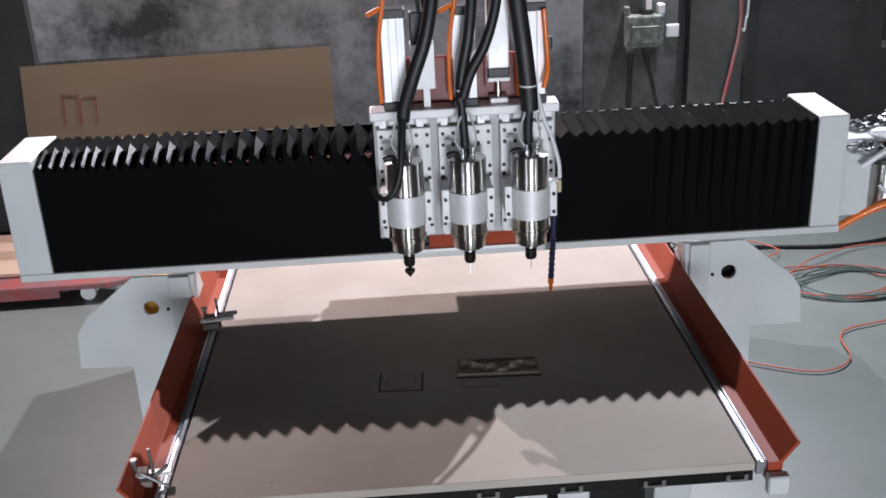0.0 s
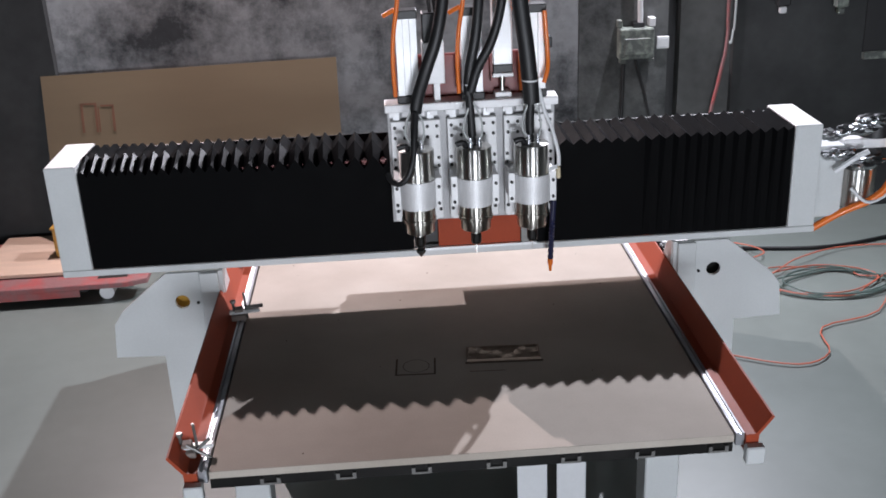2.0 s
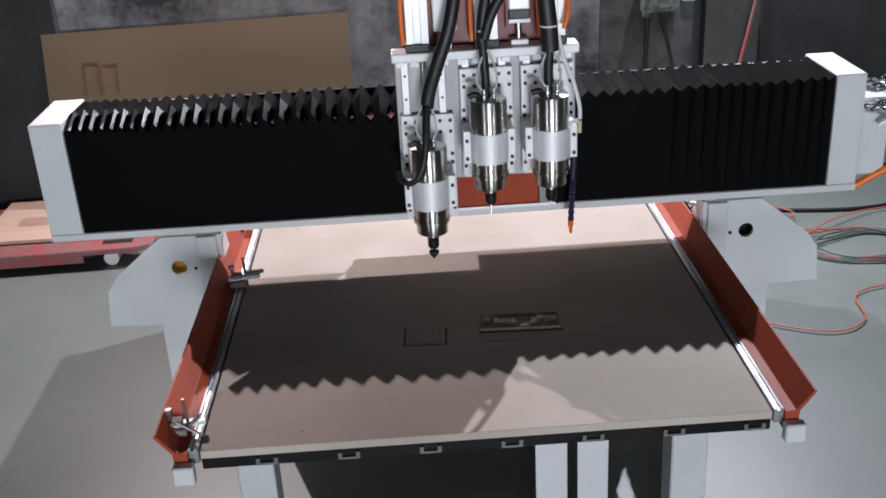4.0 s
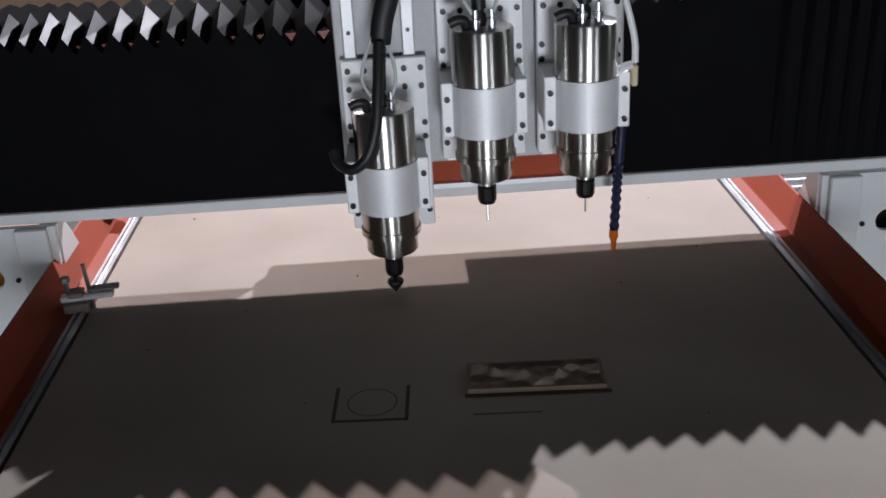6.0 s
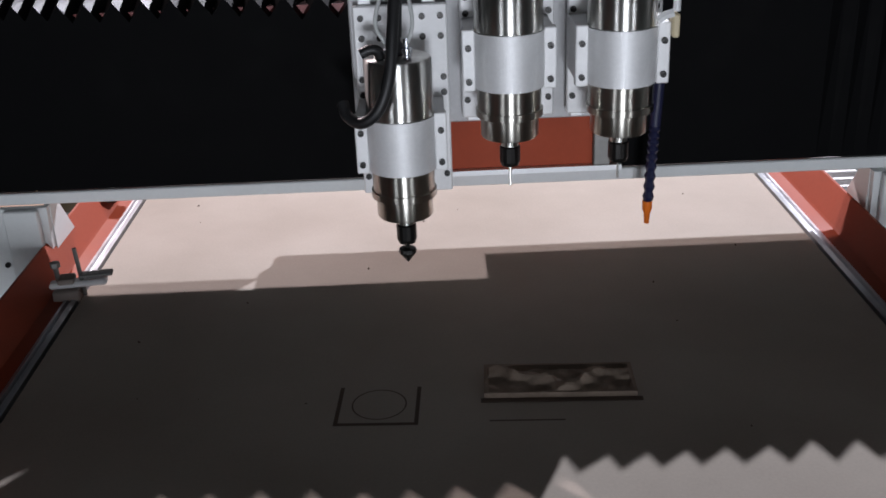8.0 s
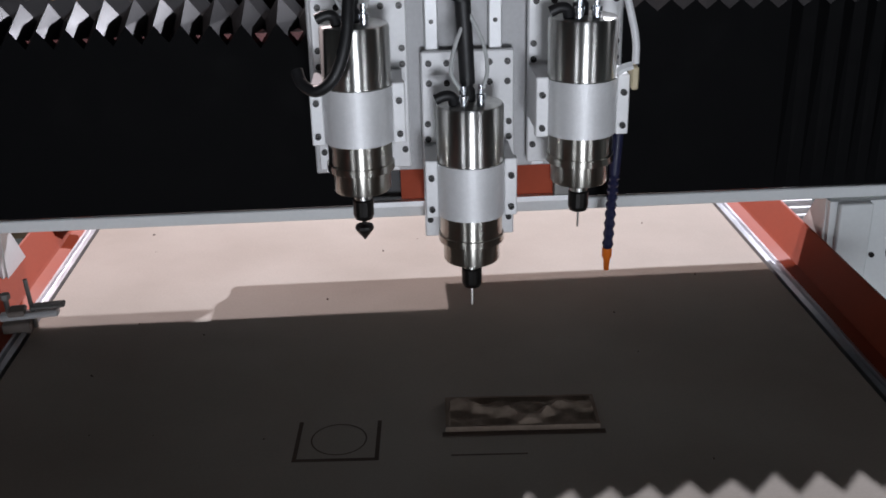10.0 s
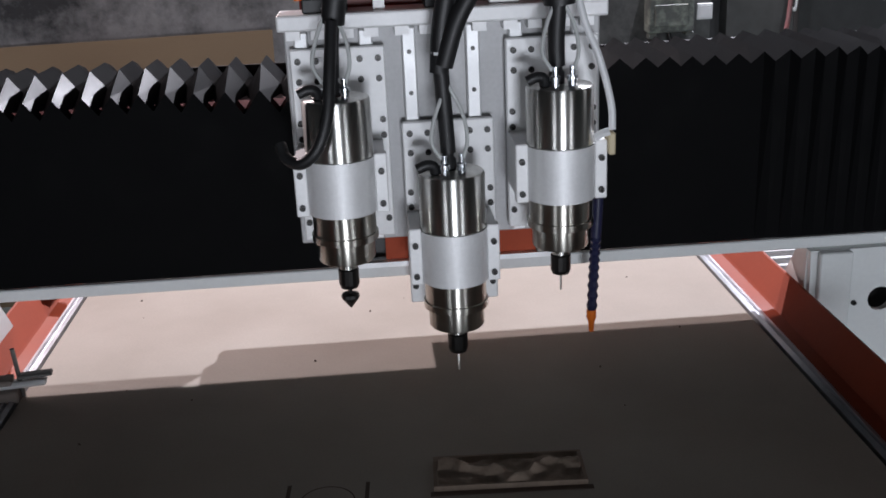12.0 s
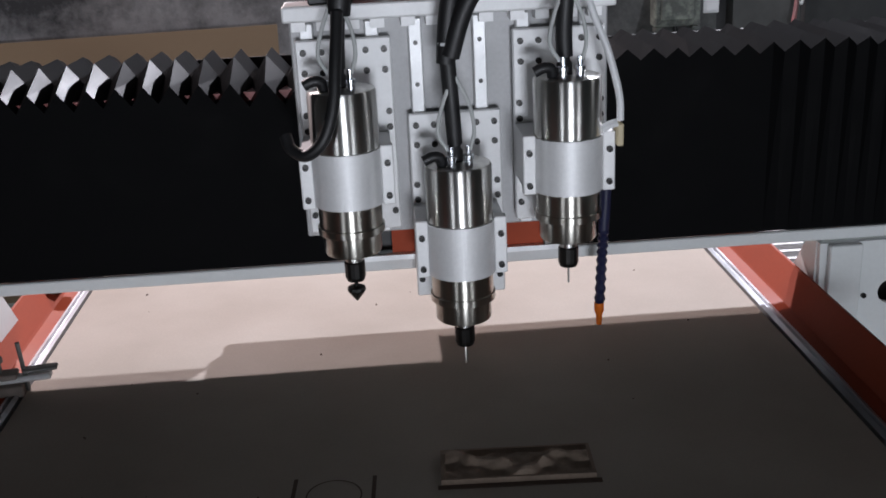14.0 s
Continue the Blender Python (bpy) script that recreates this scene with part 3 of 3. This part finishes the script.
for dx in (-0.12, -0.03, 0.06, 0.15):
    part("rear_rib", bbox(dx, dx + 0.012, -0.03, 0.0049, 0.211, 0.285), DARKRED, rear)
part("air_valve", bbox(0.205, 0.222, -0.06, -0.035, 0.300, 0.330, 0.003), BLACK, rear, "black air valve")
part("air_hose", tube(bmesh.new(), [(0.195, -0.09, 0.215), (0.205, -0.085, 0.25), (0.207, -0.075, 0.29), (0.20, -0.07, 0.40)], 0.006), ORANGE, rear, "orange air hose", True)

# ---- clamps on the table ----
def hold_down(x, y, turn, crossed):
    c = empty("hold_down_clamp", pose(x, y, BZ, 0, 0, turn), "small steel hold-down clamp with crossed bolts" if crossed else "small steel hold-down clamp on a wooden block", "clamp", "hold-down clamps")
    part("block", bbox(-0.040, 0.000, -0.020, 0.014, -0.010, 0.0160, 0.002), WOODCAP, c, "wooden packing block")
    part("bar", bbox(-0.045, 0.040, -0.010, 0.010, 0.0165, 0.026, 0.003), PLATE, c, "pale steel clamp bar")
    part("foot", bbox(-0.030, -0.006, -0.018, 0.010, 0.0262, 0.0345, 0.002), WOODCAP, c)
    part("bolt", tube(bmesh.new(), [(0.004, 0, 0.0), (0.000, 0, 0.078)], 0.0034, 8), GREYBOLT, c, "threaded bolt")
    part("bolt", tube(bmesh.new(), [(-0.030, 0, 0.0), (-0.032, 0, 0.056)], 0.0040, 8), GREYBOLT, c, "threaded bolt")
    part("nut", lathe(bmesh.new(), -0.0315, 0, [(0.0075, 0.050), (0.0075, 0.058)], 6), GREYBOLT, c)
    if crossed:
        part("wing", tube(bmesh.new(), [(-0.020, -0.012, 0.002), (0.034, -0.016, 0.046)], 0.0042, 8), GREYBOLT, c, "wing handle")
        part("wing", tube(bmesh.new(), [(-0.018, -0.018, 0.036), (0.036, -0.020, -0.004)], 0.0036, 8), GREYBOLT, c, "wing handle")
    else:
        part("arm", bbox(0.000, 0.050, -0.008, 0.008, 0.030, 0.0365, 0.002), GREYBOLT, c, "steel clamp arm")
    return c


hold_down(-0.588, -0.100, 8, False)
hold_down(-0.622, -0.785, 5, True)

# ---- carved trials in the sheet ----
def relief(x0, x1, y0, y1):
    nx, ny = 90, 20
    bm = bmesh.new()
    grid = []
    for j in range(ny + 1):
        row = []
        for i in range(nx + 1):
            u, v = i / nx, j / ny
            wave = 0.5 + 0.22 * math.sin(7.5 * u + 0.8) + 0.10 * math.sin(19 * u)
            crest = max(0.0, 1 - abs(v - wave) * 3.2)
            rough = noise.noise(Vector((u * 11, v * 5, 0.3)))
            inner = min(u, 1 - u) > 0.025 and min(v, 1 - v) > 0.06
            h = 0.0035 + (0.011 * crest + 0.006 * rough if inner else 0.0045)
            h = max(h, 0.001)
            row.append(bm.verts.new((x0 + (x1 - x0) * u, y0 + (y1 - y0) * v, BZ + h)))
        grid.append(row)
    for j in range(ny):
        for i in range(nx):
            bm.faces.new((grid[j][i], grid[j][i + 1], grid[j + 1][i + 1], grid[j + 1][i]))
    rim = grid[0] + [r[-1] for r in grid[1:]] + grid[-1][-2::-1] + [r[0] for r in grid[-2:0:-1]]
    low = [bm.verts.new((v.co.x, v.co.y, BZ + 0.0004)) for v in rim]
    for i in range(len(rim)):
        k = (i + 1) % len(rim)
        bm.faces.new((rim[i], low[i], low[k], rim[k]))
    bm.faces.new(low)
    bmesh.ops.recalc_face_normals(bm, faces=bm.faces[:])
    return bm


carved = empty("carved_sample", pose(0.103, -0.418, 0, 0, 0, -3), "carved relief strip of pale wood lying on the fibreboard", "carving")
part("relief", relief(-0.094, 0.094, -0.034, 0.036), CARVED, carved)
part("saw_cut", bbox(-0.098, 0.100, -0.043, -0.0345, BZ + 0.0003, BZ + 0.0012), CUT, carved, "dark routed groove")
trial = empty("routed_trial", pose(-0.122, -0.450, 0, 0, 0, -3), "shallow routed square and circle in the fibreboard", "engraving")
for a in ((-0.052, -0.047, -0.040, 0.040), (0.045, 0.050, -0.040, 0.040), (-0.052, 0.050, -0.0455, -0.0405)):
    part("groove", bbox(*a, BZ + 0.0003, BZ + 0.0008), CUT, trial)
bm = bmesh.new()
ring = [(q * math.cos(2 * math.pi * i / 40), q * math.sin(2 * math.pi * i / 40)) for q in (0.034, 0.0322) for i in range(40)]
vs = [bm.verts.new((x, y, BZ + 0.0008)) for x, y in ring]
for i in range(40):
    bm.faces.new((vs[i], vs[(i + 1) % 40], vs[40 + (i + 1) % 40], vs[40 + i]))
part("ring_groove", bm, CUT, trial)
part("groove", bbox(0.135, 0.225, -0.040, -0.038, BZ + 0.0003, BZ + 0.0008), CUT, trial)

# sawdust and chips left on the sheet
rnd = random.Random(11)
bm = bmesh.new()
for i in range(34):
    x, y = rnd.uniform(BX0 + 0.03, BX1 - 0.03), rnd.uniform(-0.84, 0.9)
    r, a = rnd.uniform(0.0008, 0.0026), rnd.uniform(0, 3.1)
    vs = [bm.verts.new((x + r * k * math.cos(a + q), y + r * k * math.sin(a + q), BZ + 0.0003 + h)) for q, k, h in ((0, 1.6, 0), (1.7, 0.7, 0), (3.1, 1.5, 0), (4.6, 0.8, 0), (0.8, 0.2, r))]
    for i0, i1 in ((0, 1), (1, 2), (2, 3), (3, 0)):
        bm.faces.new((vs[i0], vs[i1], vs[4]))
tagged(part("wood_chips", bm, CUT), "dark wood chips and dust scattered on the fibreboard", "debris", kind="stuff")

# ---- things behind and beside ----
card = empty("cardboard_sheet", look((0, 0, 0), (0, 0, -1)), "large brown cardboard sheet leaning on the back wall", "cardboard")
card.matrix_world = pose(-1.146, 2.33, 0, -12.5, 0, 0)
bm = bmesh.new()
box(bm, -0.746, 0.746, 0, 0.010, 0, 0.995)
for v in bm.verts:
    v.co.z += 0.010 * math.sin(v.co.x * 2.0)
part("sheet", bm, CARD, card)
# a faint printed mark: two facing brackets and bars
for q in ((-0.79, -0.775, 0.50, 0.74), (-0.79, -0.70, 0.725, 0.74), (-0.59, -0.575, 0.50, 0.72), (-0.66, -0.575, 0.705, 0.72), (-0.70, -0.685, 0.50, 0.74), (-0.68, -0.672, 0.50, 0.70)):
    part("printed_mark", bbox((q[0] + 0.68) * 0.78 - 0.478, (q[1] + 0.68) * 0.78 - 0.478, -0.003, -0.001, (q[2] - 0.74) * 0.62 + 0.84, (q[3] - 0.74) * 0.62 + 0.84), PRINT, card, "faded brown print")

# fittings on the back wall
junction = empty("junction_box", pose(1.152, WALL_Y, 0.976), "dusty grey-green electrical junction box on the wall", "junction box")
part("case", bbox(-0.115, 0.115, -0.09, -0.001, -0.11, 0.09, 0.012, 2), BOXGREEN, junction)
part("cover", bbox(-0.085, 0.085, -0.10, -0.0905, -0.08, 0.03, 0.006), BOXGREEN, junction)
part("breaker", bbox(-0.12, -0.09, -0.06, -0.001, 0.092, 0.14, 0.004), BOXGREEN, junction)
part("breaker", bbox(0.085, 0.125, -0.06, -0.001, 0.092, 0.15, 0.004), WHITE, junction)
part("strap", bbox(-0.02, 0.05, -0.07, -0.001, 0.092, 0.12), BLACK, junction)
for dx, dz in ((-0.085, -0.14), (0.10, -0.13)):
    part("gland", bbox(dx - 0.02, dx + 0.02, -0.07, -0.02, dz, -0.112, 0.004), BOXGREEN, junction)
part("cable", tube(bmesh.new(), [(-0.07, -0.03, -0.10), (-0.075, -0.03, -0.35), (-0.08, -0.03, -0.6), (-0.08, -0.02, -0.95)], 0.013), BLACK, junction, "", True)
part("cable", tube(bmesh.new(), [(0.0, -0.03, -0.10), (0.07, -0.035, -0.35), (0.13, -0.03, -0.62), (0.18, -0.03, -0.95)], 0.010), BLACK, junction, "", True)
junction.scale = (0.8, 0.8, 0.8)
socket = empty("wall_socket", pose(1.305, WALL_Y, 0.956), "square white plastic wall socket", "socket")
part("plate", bbox(-0.040, 0.040, -0.012, -0.001, -0.040, 0.040, 0.004), WHITE, socket)
part("face", bbox(-0.028, 0.028, -0.0145, -0.0122, -0.028, 0.028, 0.002), WHITE, socket)
socket.scale = (0.8, 0.8, 0.8)
conduit = tagged(part("conduit", tube(bmesh.new(), [(1.176, WALL_Y - 0.03, 1.06), (1.172, WALL_Y - 0.03, 1.6), (1.17, WALL_Y - 0.03, 5.15)], 0.014), WHITE, None, "", True), "white plastic conduit rising up the wall", "conduit")
tagged(part("hanging_cable", tube(bmesh.new(), [(1.63, WALL_Y - 0.09, 5.1), (1.615, WALL_Y - 0.09, 1.5), (1.62, WALL_Y - 0.09, 1.0), (1.59, WALL_Y - 0.09, 0.78), (1.54, WALL_Y - 0.10, 0.5), (1.50, WALL_Y - 0.2, 0.012)], 0.009), PALLETRED, None, "", True), "dull red cable hanging down the wall", "cable")
tagged(part("hanging_cable", tube(bmesh.new(), [(1.655, WALL_Y - 0.09, 5.1), (1.655, WALL_Y - 0.09, 1.5), (1.645, WALL_Y - 0.09, 1.0), (1.625, WALL_Y - 0.09, 0.96)], 0.006), CLEAR, None, "", True), "grey cable end hanging on the wall", "cable")
for x, z in ((1.887, 1.152), (2.191, 1.132)):
    lamp_end = empty("pendant_plug", pose(x, WALL_Y - 0.12, z), "black pendant plug hanging on a grey cord", "plug", "pendant plugs")
    part("cord", tube(bmesh.new(), [(0, 0, 0.06), (0.002, 0, 0.8), (0, 0, 3.95)], 0.006), CLEAR, lamp_end, "", True)
    part("plug", bbox(-0.035, 0.035, -0.02, 0.02, -0.02, 0.075, 0.008), BLACK if x < 2.0 else BOXGREEN, lamp_end)
    part("tip", bbox(-0.018, 0.018, -0.015, 0.015, -0.055, -0.0205, 0.006), WHITE if x < 2.0 else BOXGREEN, lamp_end, "pale plug tip")
hatch = empty("wall_hatch", pose(2.75, WALL_Y - 0.07, 0.32), "dark hatch in the wall with a grey frame", "hatch")
part("panel", bbox(-0.40, 0.6, -0.012, -0.001, 0.55, 2.2), BLACK, hatch)
part("frame", bbox(-0.40, 0.6, -0.03, -0.001, 0.51, 0.545), BOXGREEN, hatch)

# a hand pallet truck with plywood and a tub on its forks
truck = empty("pallet_truck", pose(-1.36, 1.95, 0, 0, 0, 1.5), "worn red hand pallet truck with pale chipped paint on its forks", "pallet truck")
for y in (0.0, 0.46):
    bm = bmesh.new()
    prism(bm, [(-1.75, -0.085), (-0.10, -0.085), (0.0, -0.05), (0.0, 0.05), (-0.10, 0.085), (-1.75, 0.085)], "z", 0.070, 0.098, 0.004)
    bmesh.ops.translate(bm, verts=bm.verts[:], vec=(0, y, 0))
    fork = part("fork", bm, PALLETRED, truck, "faded red steel fork")
    part("slot", bbox(-0.24, -0.10, y - 0.022, y + 0.022, 0.0978, 0.0986), BLACK, fork, "dark slot")
    part("fork_side", bbox(-1.75, -0.32, y - 0.08, y - 0.072, 0.035, 0.0698), PALLETRED, truck)
    bm = bmesh.new()
    tube(bm, [(-0.20, y - 0.05, 0.036), (-0.20, y + 0.05, 0.036)], 0.035, 16)
    part("roller", bm, WHITE, truck, "pale grey roller", True)
    part("link_bar", bbox(-1.7, -0.30, y - 0.012, y + 0.012, 0.03, 0.05), BLACK, truck)
part("body", bbox(-2.05, -1.7505, -0.10, 0.56, 0.06, 0.30, 0.02, 2), PALLETRED, truck, "red steel body")
part("label_plate", bbox(-1.30, -1.12, -0.0845, -0.0806, 0.040, 0.066), WHITE, truck, "pale worn label")
tagged(part("plywood_sheet", bbox(-2.20, -1.46, 1.98, 2.50, 0.103, 0.121, 0.002), PLY), "pale plywood offcut lying across the truck forks", "plywood")
tub = empty("plastic_tub", pose(-1.80, 2.22, 0.1215), "amber plastic tub standing on plywood", "tub")
bm = bmesh.new()
prism(bm, [(-0.06, -0.05), (0.06, -0.05), (0.06, 0.05), (-0.06, 0.05)], "z", 0.0, 0.16, 0.01)
part("body", bm, YELLOW, tub)
part("rim", bbox(-0.066, 0.066, -0.056, 0.056, 0.150, 0.1605, 0.003), YELLOW, tub)

# air hoses and cables on the floor
def loops(cx, cy, r, turns, seed, squash=0.6):
    rnd = random.Random(seed)
    pts = []
    for i in range(int(turns * 9)):
        a = i * 2 * math.pi / 9
        q = r * (0.75 + 0.35 * rnd.random())
        pts.append((cx + q * math.cos(a), cy + q * squash * math.sin(a), 0.010 + 0.006 * (i // 9) + 0.004 * rnd.random()))
    return pts


tagged(part("air_hose", tube(bmesh.new(), loops(1.87, 1.53, 0.26, 3.2, 3) + [(2.22, 1.35, 0.012), (2.82, 1.20, 0.012)], 0.0042, 8, 4), DULLGREEN, None, "", True), "dark green air hose coiled on the floor", "hose")
tagged(part("air_hose", tube(bmesh.new(), [(2.82, 1.50, 0.012)] + loops(1.82, 1.57, 0.31, 2.2, 8) + [(1.94, 1.22, 0.012), (1.64, 1.10, 0.012), (1.58, 0.88, 0.012), (1.42, 0.80, 0.012), (1.17, 0.92, 0.012), (0.92, 1.10, 0.012), (0.72, 1.50, 0.012)], 0.0036, 8, 4), REDHOSE, None, "", True), "dull red air hose trailing over the floor", "hose")
tagged(part("air_hose", tube(bmesh.new(), [(1.27, 2.10, 0.012), (1.54, 2.05, 0.03), (1.67, 1.90, 0.03), (1.52, 1.80, 0.02), (1.60, 1.65, 0.02), (1.82, 1.80, 0.035), (2.22, 1.95, 0.012), (3.12, 1.80, 0.012)], 0.0036, 8, 6), REDHOSE, None, "", True), "thin red air hose in loose bends", "hose")
tagged(part("power_cable", tube(bmesh.new(), [(0.92, 1.90, 0.01), (1.42, 2.02, 0.01), (2.02, 1.96, 0.012), (2.72, 2.10, 0.012), (3.72, 1.90, 0.01)], 0.009, 8, 8), BLACK, None, "", True), "black power cable lying on the floor", "cable")

# the drive on the gantry's end, half wrapped in foil
drive = empty("end_drive", pose(1.079, 0.12, 0.93), "motor and gearbox half wrapped in foil on the gantry end", "motor")
part("bracket", bbox(0.0, 0.10, -0.05, 0.08, 0.0, 0.22, 0.004), GREY, drive, "grey bracket")
part("motor_body", lathe(bmesh.new(), 0.16, 0.0, [(0.05, 0.02), (0.055, 0.03), (0.055, 0.14), (0.045, 0.15)], 24), STEEL, drive, "steel motor body", True)
part("gearbox", lathe(bmesh.new(), 0.165, 0.0, [(0.05, 0.151), (0.06, 0.16), (0.06, 0.19), (0.04, 0.20)], 24), BLACK, drive, "black gearbox", True)
part("arm", bbox(0.10, 0.24, -0.03, 0.03, 0.2005, 0.232, 0.004), PLATE, drive)
part("pulley", lathe(bmesh.new(), 0.20, 0.0, [(0.045, 0.2325), (0.045, 0.275), (0.03, 0.28)], 24), BLACK, drive, "black pulley", True)
for k, (dx, dy, dz) in enumerate(((0.05, -0.06, 0.262), (0.11, -0.07, 0.275), (0.16, -0.065, 0.297), (0.07, -0.06, 0.20), (0.15, -0.075, 0.175))):
    bm = bmesh.new()
    bmesh.ops.create_icosphere(bm, subdivisions=3, radius=0.035)
    for v in bm.verts:
        v.co = Vector((v.co.x * 1.4, v.co.y * 0.7, v.co.z * 0.5)) * (1 + 0.55 * noise.noise(v.co * 55 + Vector((k * 7, 0, 0)))) + Vector((dx, dy, dz))
    part("foil", bm, FOIL, drive, "crumpled foil wrap")
part("strap", tube(bmesh.new(), [(0.06, -0.075, 0.15), (0.11, -0.085, 0.19), (0.15, -0.085, 0.21)], 0.008, 8), WHITE, drive, "white cable tie strap")
part("hose", tube(bmesh.new(), [(0.02, -0.04, -0.04), (0.10, -0.05, 0.01), (0.19, -0.07, 0.06), (0.235, -0.07, 0.12), (0.24, -0.06, 0.24)], 0.011), ORANGE, drive, "orange-red hose", True)
part("hose", tube(bmesh.new(), [(0.12, -0.06, 0.09), (0.17, -0.08, 0.05), (0.25, -0.07, 0.08)], 0.005), WHITE, drive, "white tube", True)

# drag chain that lies beside the rail
chain = empty("drag_chain", pose(0.735, 0.12, 0.70), "black drag chain with pale crossbars beside the red rail", "drag chain")
part("chain_bed", bbox(0.0, 0.10, -0.05, 1.2, 0.0, 0.02), BLACK, chain)
for i in range(26):
    y = i * 0.042
    part("crossbar", bbox(0.004, 0.096, y, y + 0.016, 0.0202, 0.036, 0.003), PLATE, chain, "pale crossbar")
    part("link", bbox(-0.012, -0.0005, y - 0.005, y + 0.03, 0.0, 0.04, 0.003), BLACK, chain)
tagged(part("limit_switch", bbox(BX0 - 0.075, BX0 - 0.035, 0.245, 0.29, BZ + 0.0165, BZ + 0.04, 0.004), BLACK), "small black limit switch on the red rail", "switch")
# scraps of film under the table
for x, y in ((0.15, -0.30), (0.27, -0.26)):
    bm = bmesh.new()
    prism(bm, [(x, y), (x + 0.085, y + 0.01), (x + 0.088, y + 0.016), (x, y + 0.005)], "z", 0.0, 0.55)
    tagged(part("plastic_offcut", bm, WHITE), "pale plastic sheet offcut standing under the table", "plastic sheet")


def motions():
    # the tool carriage rises by five centimetres before each change, and sinks again after it
    lift = [(0.0, 0), (1.0, 0), (1.1, 0.002), (1.5, 0.024), (1.95, 0.046), (2.05, 0.047), (4.5, 0.047), (4.6, 0.045), (5.4, 0.008), (5.7, 0.001), (6.0, 0),
            (7.0, 0), (7.1, 0.002), (7.5, 0.018), (8.0, 0.040), (8.15, 0.044), (9.4, 0.044), (9.5, 0.042), (10.2, 0.002), (10.35, 0), (14.0, 0)]

    def height(t):
        for (t0, z0), (t1, z1) in zip(lift, lift[1:]):
            if t0 <= t <= t1:
                return z0 + (z1 - z0) * (t - t0) / (t1 - t0)
        return 0.0

    for ob in [carriage, motor, block, rear, right_spindle] + cylinders:
        x, y, z = ob.matrix_world.translation
        walk(ob, [(t, pose(x, y, z + dz)) for t, dz in lift])

    # the first spindle drops at about two seconds, and changes over with the second in the ninth
    def stroke(ob, x, rows):
        def drop(t):
            for (t0, z0), (t1, z1) in zip(rows, rows[1:]):
                if t0 <= t <= t1:
                    return z0 + (z1 - z0) * (t - t0) / (t1 - t0)
        walk(ob, [(t, pose(x, SY, SZ + height(t) + drop(t))) for t in sorted({t for t, z in rows} | {t for t, z in lift})])

    stroke(left_spindle, SX[0], [(0.0, 0), (2.0, 0), (2.1, -0.006), (2.4, -0.106), (2.5, -0.113), (8.5, -0.113), (8.6, -0.110), (8.95, -0.004), (9.05, 0), (14.0, 0)])
    stroke(mid_spindle, SX[1], [(0.0, 0), (9.2, 0), (9.3, -0.006), (9.6, -0.106), (9.7, -0.113), (14.0, -0.113)])


motions()
